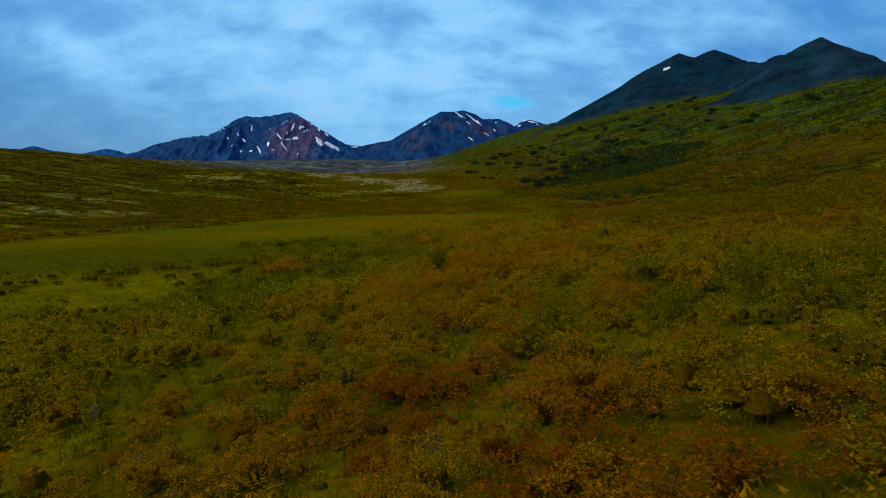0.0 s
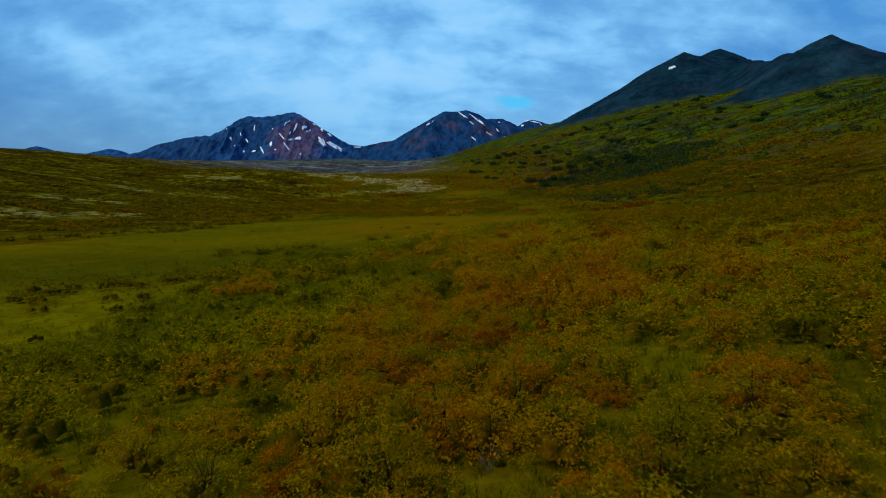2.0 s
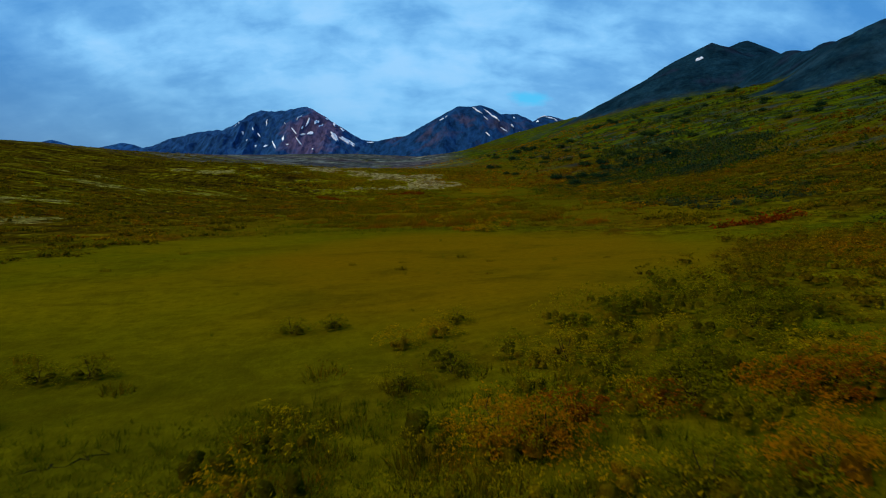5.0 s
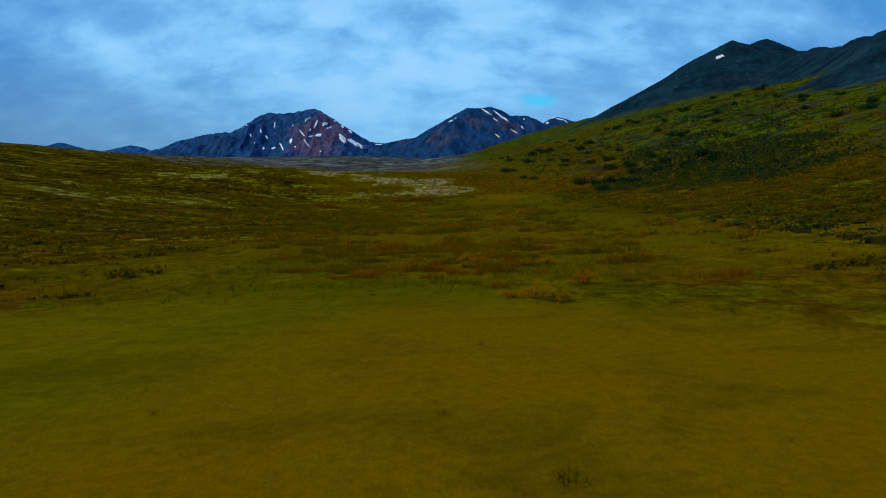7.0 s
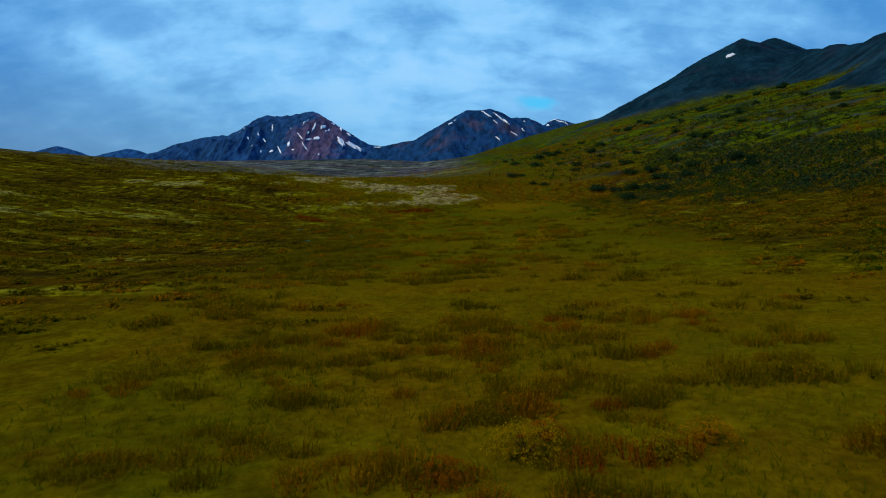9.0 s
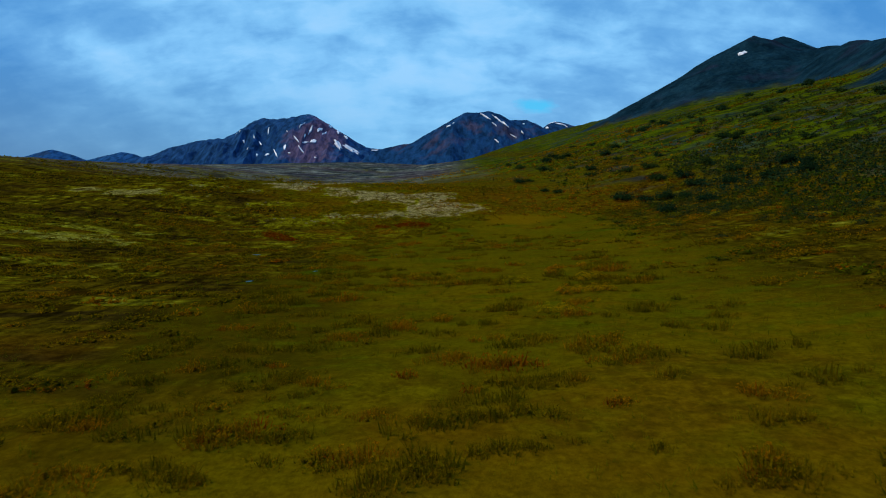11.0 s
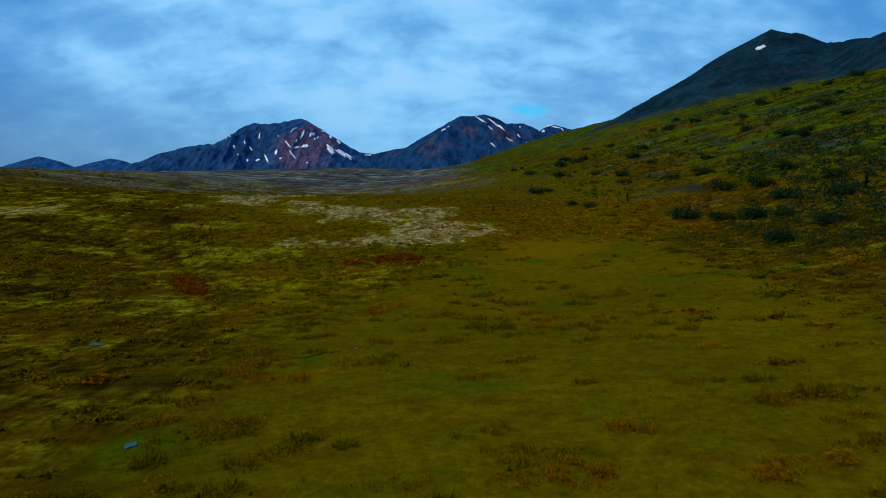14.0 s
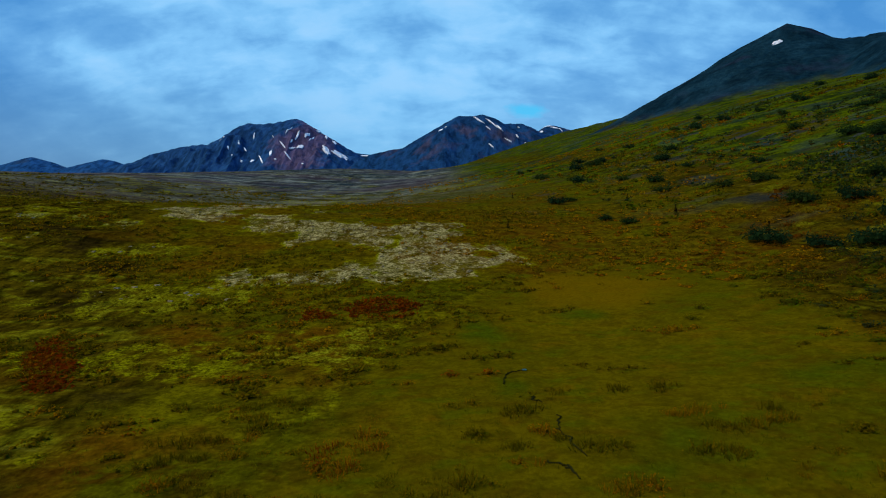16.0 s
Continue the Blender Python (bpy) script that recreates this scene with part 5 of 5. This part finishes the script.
def build_bare_twigs():
    """Leafless shrubs whose pale grey twigs show between the leaves."""
    gen = np.random.default_rng(37)
    root = tagged(new("bare_shrub"), "leafless shrub of thin pale grey twigs", "shrub", "leafless shrubs in the thicket")
    made, _ = shrub_shape(gen, 0.5, 0.30, 6, 10, 0.03, 3, 4, 0.4)
    made = [(sc * (1, 1, 1.1), sq) for sc, sq in made]
    for sc, sq in made:
        part("twig", quad_mesh("twig", sc, sq, MAT_TWIG, True), root)
    spots = [(-0.55, 24.9), (-2.6, 24.1), (-1.6, 25.4), (0.2, 26.1), (1.5, 25.0), (2.3, 26.6), (3.3, 25.6), (0.55, 23.6), (-0.3, 27.4), (-1.9, 22.9), (2.6, 24.0), (4.6, 27.2), (-4.1, 26.0), (1.1, 28.8), (3.9, 29.5), (-3.0, 28.3), (5.6, 33.4), (2.0, 35.5)]
    for n, (x, y) in enumerate(spots):
        m = Matrix.LocRotScale((x, y, float(land(x, y)) - 0.02), Euler((0, 0, gen.uniform(0, 6.28))), Vector((1, 1, gen.uniform(0.85, 1.2))) * gen.uniform(0.6, 0.95))
        if n == 0:
            first = m
        else:
            copy_thing(root, m)
    root.matrix_basis = first


def build_grass():
    gen = np.random.default_rng(31)

    def tuft(blades, height, spread_r):
        out = []
        for _ in range(blades):
            a, r = gen.uniform(0, 6.28), gen.uniform(0, spread_r)
            p = np.array([math.cos(a) * r, math.sin(a) * r, 0])
            tall = height * gen.uniform(0.5, 1.0)
            lean = np.array([gen.normal(0, 0.35), gen.normal(0, 0.35), 1.0]) * tall
            side = np.array([math.sin(a), -math.cos(a), 0]) * 0.022 * height
            out += [p - side, p + side, p + lean]
        return masked(np.array(out), [])

    clumps = [tuft(7, 0.30, 0.16) for _ in range(8)]
    for co, _ in clumps:
        co[:, :2] *= 1.6
    x, y = scatter(-26, 30, 98, 232, 0.95, gen, lambda a, b: 0.9 * step01(fbm(a, b, 5, 3, 83), 0.30, 0.55))
    tint = np.clip(0.05 + 0.8 * (fbm(x, y, 12, 3, 85) - 0.25), 0, 0.8)
    thin = scatter(-14, 13, 101, 126, 0.46, gen, lambda a, b: 0.9 * step01(fbm(a, b, 3, 3, 87), 0.36, 0.58))
    x, y, tint = np.concatenate([x, thin[0]]), np.concatenate([y, thin[1]]), np.concatenate([tint, np.clip(0.05 + 0.9 * (fbm(thin[0], thin[1], 5, 3, 89) - 0.25), 0, 0.9)])
    joined_field("sedge_tussocks", "olive sedge tussocks over the fen", "grass", x, y, tint, clumps, MAT_GRASS, gen, 0.6, 1.5)
    tufts = [tuft(13, 0.27, 0.14) for _ in range(6)]
    x, y = scatter(-9, 10, 20, 60, 0.225, gen, lambda a, b: 0.95 - 0.3 * shrub_cover(a, b) - 0.6 * meadow_share(a, b))
    tint = np.clip(0.10 + 0.9 * (fbm(x, y, 9, 3, 81) - 0.3), 0, 1)
    wide = scatter(-24, 26, 18, 100, 0.72, gen, lambda a, b: 0.7 * ((np.abs(a - 0.5) > 9.5) | (b > 60)) * (1 - 0.97 * step01(meadow_share(a, b), 0.3, 0.7) * (b > 60)))
    x, y = np.concatenate([x, wide[0]]), np.concatenate([y, wide[1]])
    tint = np.clip(0.10 + 0.9 * (fbm(x, y, 9, 3, 81) - 0.3), 0, 1)
    joined_field("sedge_grass", "olive and straw coloured sedge grass", "grass", x, y, tint, tufts, MAT_GRASS, gen, 0.6, 1.2)


build_near_shrubs()
build_shrub_fields()
build_moraine_shrubs()
build_bare_twigs()
build_grass()


# ---- willow clumps, young spruces, stones, water ----
def make_willow(gen):
    root = tagged(new("willow_bush"), "dark green rounded willow bush on the heath", "bush", "willow bushes on the hillside")
    made, _ = shrub_shape(gen, 1.7, 1.9, 9, 300, 0.22, 4, 3)
    bush, faces = masked(*puff_shape(gen, 1.7, 1.9, 8, 900, 0.22))
    for sc, sq in made:
        part("stem", quad_mesh("stem", sc, sq, MAT_STEM, True), root, "thin dark twiggy stem")
    me = quad_mesh("foliage", bush[:, :3], faces, MAT_WILLOW, True)
    colour_layer(me, "tint", np.tile((0.1, 0.6, 0), (len(bush), 1)))
    part("foliage", me, root)
    return root


def make_spruce(gen):
    root = tagged(new("young_spruce"), "small dark young spruce standing in the heath", "tree", "young spruces on the slope")
    u = np.linspace(0, 1, 6)
    line = np.stack([0.03 * np.sin(5 * u), 0.03 * np.cos(4 * u), 1.9 * u], -1)
    sc, sq = tube(line, np.interp(u, (0, 1), (0.05, 0.008)), 6)
    part("trunk", quad_mesh("trunk", sc, sq, MAT_STEM, True), root, "grey brown bark trunk")
    n = 900
    h = 0.12 + 0.88 * gen.random(n) ** 0.8
    whorl = np.round(h * 9) / 9
    a = gen.integers(0, 7, n) * 2 * np.pi / 7 + whorl * 9 + gen.normal(0, 0.13, n)
    r = 0.60 * (1.04 - whorl) * gen.random(n) ** 0.6 * (0.75 + 0.3 * np.sin(whorl * 40))
    c = np.stack([np.cos(a) * r, np.sin(a) * r, 1.95 * (whorl + gen.normal(0, 0.012, n)) - 0.22 * r], -1)
    lc = leaf_faces(c, 1.0, 0.15, 0.07, gen)
    me = quad_mesh("crown", lc, faces_for(lc), MAT_NEEDLE)
    colour_layer(me, "tint", np.tile((0.1, 0.8, 0), (len(lc), 1)))
    part("crown", me, root)
    return root


def stand(kind, spots, gen, lo, hi):
    """Puts the first thing and its copies on the land."""
    for n, (x, y, s) in enumerate(spots):
        s *= gen.uniform(lo, hi)
        m = Matrix.LocRotScale((x, y, float(land(x, y)) - 0.05), Euler((0, 0, gen.uniform(0, 6.28))), (s * gen.uniform(0.9, 1.4), s, s * gen.uniform(0.75, 1.0)))
        if n == 0:
            first = m
        else:
            copy_thing(kind, m)
    kind.matrix_basis = first


def build_bushes():
    gen = np.random.default_rng(41)
    spots = [(42.6, 403, 1.8), (22, 326, 1.2), (26, 331, 1.0), (54.5, 319.5, 1.3), (44, 354, 0.9), (46, 330, 1.0), (27, 305, 1.0), (45.5, 271, 1.2), (49, 267, 1.3), (60.5, 354, 1.0), (97, 439, 1.4), (64, 268, 1.4), (61, 289, 1.3), (58.7, 276, 1.3), (79, 272, 1.6), (71, 299, 1.5), (52, 251, 1.1), (70, 280, 1.5), (93, 340, 1.5), (35.6, 461, 0.9), (51.7, 263, 1.2), (30, 301, 0.9)]
    hill = scatter(40, 190, 200, 480, 24, gen, lambda a, b: 0.75 * (rock_share(a, b, land(a, b)) < 0.5) * (fbm(a, b, 60, 2, 111) > 0.42))
    spots += [(float(x), float(y), 1.3) for x, y in zip(*hill)]
    stand(make_willow(gen), spots, gen, 0.8, 1.25)
    trees = [(44.2, 281.7, 1.0), (38.8, 303, 1.05), (37.1, 326, 0.7), (25, 334, 0.6), (68, 268, 1.2), (70, 271, 1.0), (72, 267, 0.8), (74, 270, 1.1), (9, 300, 0.8), (58, 300, 0.8), (15, 345, 0.7)]
    stand(make_spruce(gen), trees, gen, 0.9, 1.1)


def build_stones():
    """Pale stones over the gravel of the moraine and a few blocks on the slope."""
    gen = np.random.default_rng(47)
    x, y = scatter(-75, 22, 262, 338, 0.95, gen, lambda a, b: 0.75 * lichen_share(a, b) ** 2)
    ring = np.arange(6) * np.pi / 3
    base = np.concatenate([np.stack([np.cos(ring), np.sin(ring), 0 * ring - 0.3], -1), np.stack([0.75 * np.cos(ring + 0.3), 0.75 * np.sin(ring + 0.3), 0 * ring + 0.45], -1)])
    quads = np.array([[i, (i + 1) % 6, 6 + (i + 1) % 6, 6 + i] for i in range(6)] + [[6, 7, 8, 9], [6, 9, 10, 11]])
    n = len(x)
    s = 0.08 + 0.30 * gen.random(n) ** 3
    a = gen.uniform(0, 6.28, n)
    jit = base[None] * (1 + gen.uniform(-0.25, 0.25, (n, 12, 3))) * s[:, None, None] * (1.3, 0.9, 0.7)
    px = jit[..., 0] * np.cos(a)[:, None] - jit[..., 1] * np.sin(a)[:, None] + x[:, None]
    py = jit[..., 0] * np.sin(a)[:, None] + jit[..., 1] * np.cos(a)[:, None] + y[:, None]
    co = np.stack([px, py, jit[..., 2] + land(x, y)[:, None]], -1).reshape(-1, 3)
    q = (quads[None] + 12 * np.arange(n)[:, None, None]).reshape(-1, 4)
    tagged(new("moraine_stones", quad_mesh("moraine_stones", co, q, MAT_STONE)), "pale lichen covered stones on bare gravel", "stones", kind="stuff")


def pool(x, y, a, b, gen):
    z = max(float(land(x, y)), float(land(x, y - b)) - 0.02) + 0.06
    bm = bmesh.new()
    edge = [1 + gen.uniform(-0.25, 0.25) for _ in range(16)]
    vs = [bm.verts.new((x + a * edge[i] * math.cos(i * math.pi / 8), y + b * edge[i] * math.sin(i * math.pi / 8), z)) for i in range(16)]
    bm.faces.new(vs)
    me = bpy.data.meshes.new("bog_pool")
    bm.to_mesh(me)
    bm.free()
    me.materials.append(MAT_WATER)
    tagged(new("bog_pool", me), "small still bog pool in the sedge", "pool", kind="structure")


def channel(points, width, gen):
    """A narrow wet cut in the peat, with overhanging edges: a dark winding bed between two low banks."""
    low = min(1.0, width / 0.10)
    fine = []
    for (x0, y0), (x1, y1) in zip(points, points[1:]):
        for t in np.linspace(0, 1, 6, endpoint=False):
            fine.append((x0 + t * (x1 - x0) + gen.normal(0, 0.10), y0 + t * (y1 - y0) + gen.normal(0, 0.10)))
    bm = bmesh.new()
    rows = []
    for i, (x, y) in enumerate(fine):
        xa, ya = fine[max(i - 1, 0)]
        xb, yb = fine[min(i + 1, len(fine) - 1)]
        d = Vector((xb - xa, yb - ya, 0)).normalized()
        side = Vector((-d.y, d.x, 0)) * width * gen.uniform(0.15, 1.0) * (0.2 + 0.8 * math.sin(math.pi * (i + 0.5) / len(fine)))
        z = float(land(x, y))
        rows.append([bm.verts.new((x + side.x * k, y + side.y * k, z + h)) for k, h in ((-1.0, 0.02 * low), (-0.8, 0.07 * low), (0, 0.05 * low), (0.8, 0.07 * low), (1.0, 0.02 * low))])
    for a, b in zip(rows, rows[1:]):
        for i in range(4):
            bm.faces.new((a[i], a[i + 1], b[i + 1], b[i]))
    me = bpy.data.meshes.new("peat_channel")
    bm.to_mesh(me)
    bm.free()
    me.materials.append(MAT_PEAT)
    tagged(new("peat_channel", me), "narrow dark wet channel cut in the peat", "channel", kind="structure")


build_bushes()
build_stones()
water_gen = np.random.default_rng(53)
pool(-20.8, 182.6, 0.34, 0.6, water_gen)
pool(-16.0, 190.7, 0.22, 0.4, water_gen)
pool(-8.2, 207.2, 0.14, 0.22, water_gen)
pool(-28.6, 211.0, 0.5, 0.45, water_gen)
pool(3.3, 236.4, 0.2, 0.22, water_gen)
channel([(1.5, 233.2), (1.7, 235.0), (2.2, 236.0), (3.3, 236.6)], 0.10, water_gen)
channel([(3.1, 230.9), (2.9, 230.2), (3.5, 229.6)], 0.12, water_gen)
channel([(4.0, 227.2), (3.7, 225.0), (3.9, 222.8), (4.4, 221.4)], 0.10, water_gen)
channel([(2.3, 221.1), (3.0, 220.6), (3.3, 220.2), (3.5, 219.0)], 0.12, water_gen)
channel([(-5.5, 58.2), (-5.1, 58.3), (-4.7, 58.5), (-4.4, 58.9)], 0.022, water_gen)
channel([(-23.2, 180.4), (-21.9, 181.6), (-20.4, 183.6), (-19.2, 183.9)], 0.14, water_gen)
channel([(-12.6, 205.6), (-11.4, 205.4), (-10.2, 206.6), (-9.0, 207.0)], 0.07, water_gen)


# ---- the small snow field under the near summit ----
def slope_snow(eye, ahead, wide, tall, gen):
    """Old snow lying where a line of sight meets the slope."""
    eye, ahead = Vector(eye), Vector(ahead).normalized()
    right = ahead.cross(Vector((0, 0, 1))).normalized()
    bm = bmesh.new()
    rings = []
    edge = 1 + gen.uniform(-0.35, 0.3, 14)
    for r in (0.0, 0.6, 1.0):
        ring = []
        for i in range(14 if r else 1):
            a = i * 2 * math.pi / 14
            u, v = r * edge[i] * wide * math.cos(a), r * edge[i] * (tall * math.sin(a) + 1.2 * tall * math.cos(a))
            way = ahead + right * u + Vector((0, 0, v))
            d = 300.0
            while d < 1400 and (eye + way * d).z > float(land(*(eye + way * d).xy)):
                d += 1.5
            q = eye + way * d
            ring.append(bm.verts.new((q.x, q.y - 0.8, float(land(q.x, q.y)) + (0.8 if r < 1 else -0.3))))
        rings.append(ring)
    for i in range(14):
        j = (i + 1) % 14
        bm.faces.new((rings[0][0], rings[1][i], rings[1][j]))
        bm.faces.new((rings[1][i], rings[2][i], rings[2][j], rings[1][j]))
    me = bpy.data.meshes.new("snow_field")
    bm.to_mesh(me)
    bm.free()
    me.materials.append(MAT_SNOW)
    tagged(new("snow_field", me), "small white old snow field on dark scree", "snow", kind="structure")


slope_snow((0.5, 17.4, 2.55), (0.3775, 1.0, 0.1905), 0.0052, 0.0013, np.random.default_rng(5))
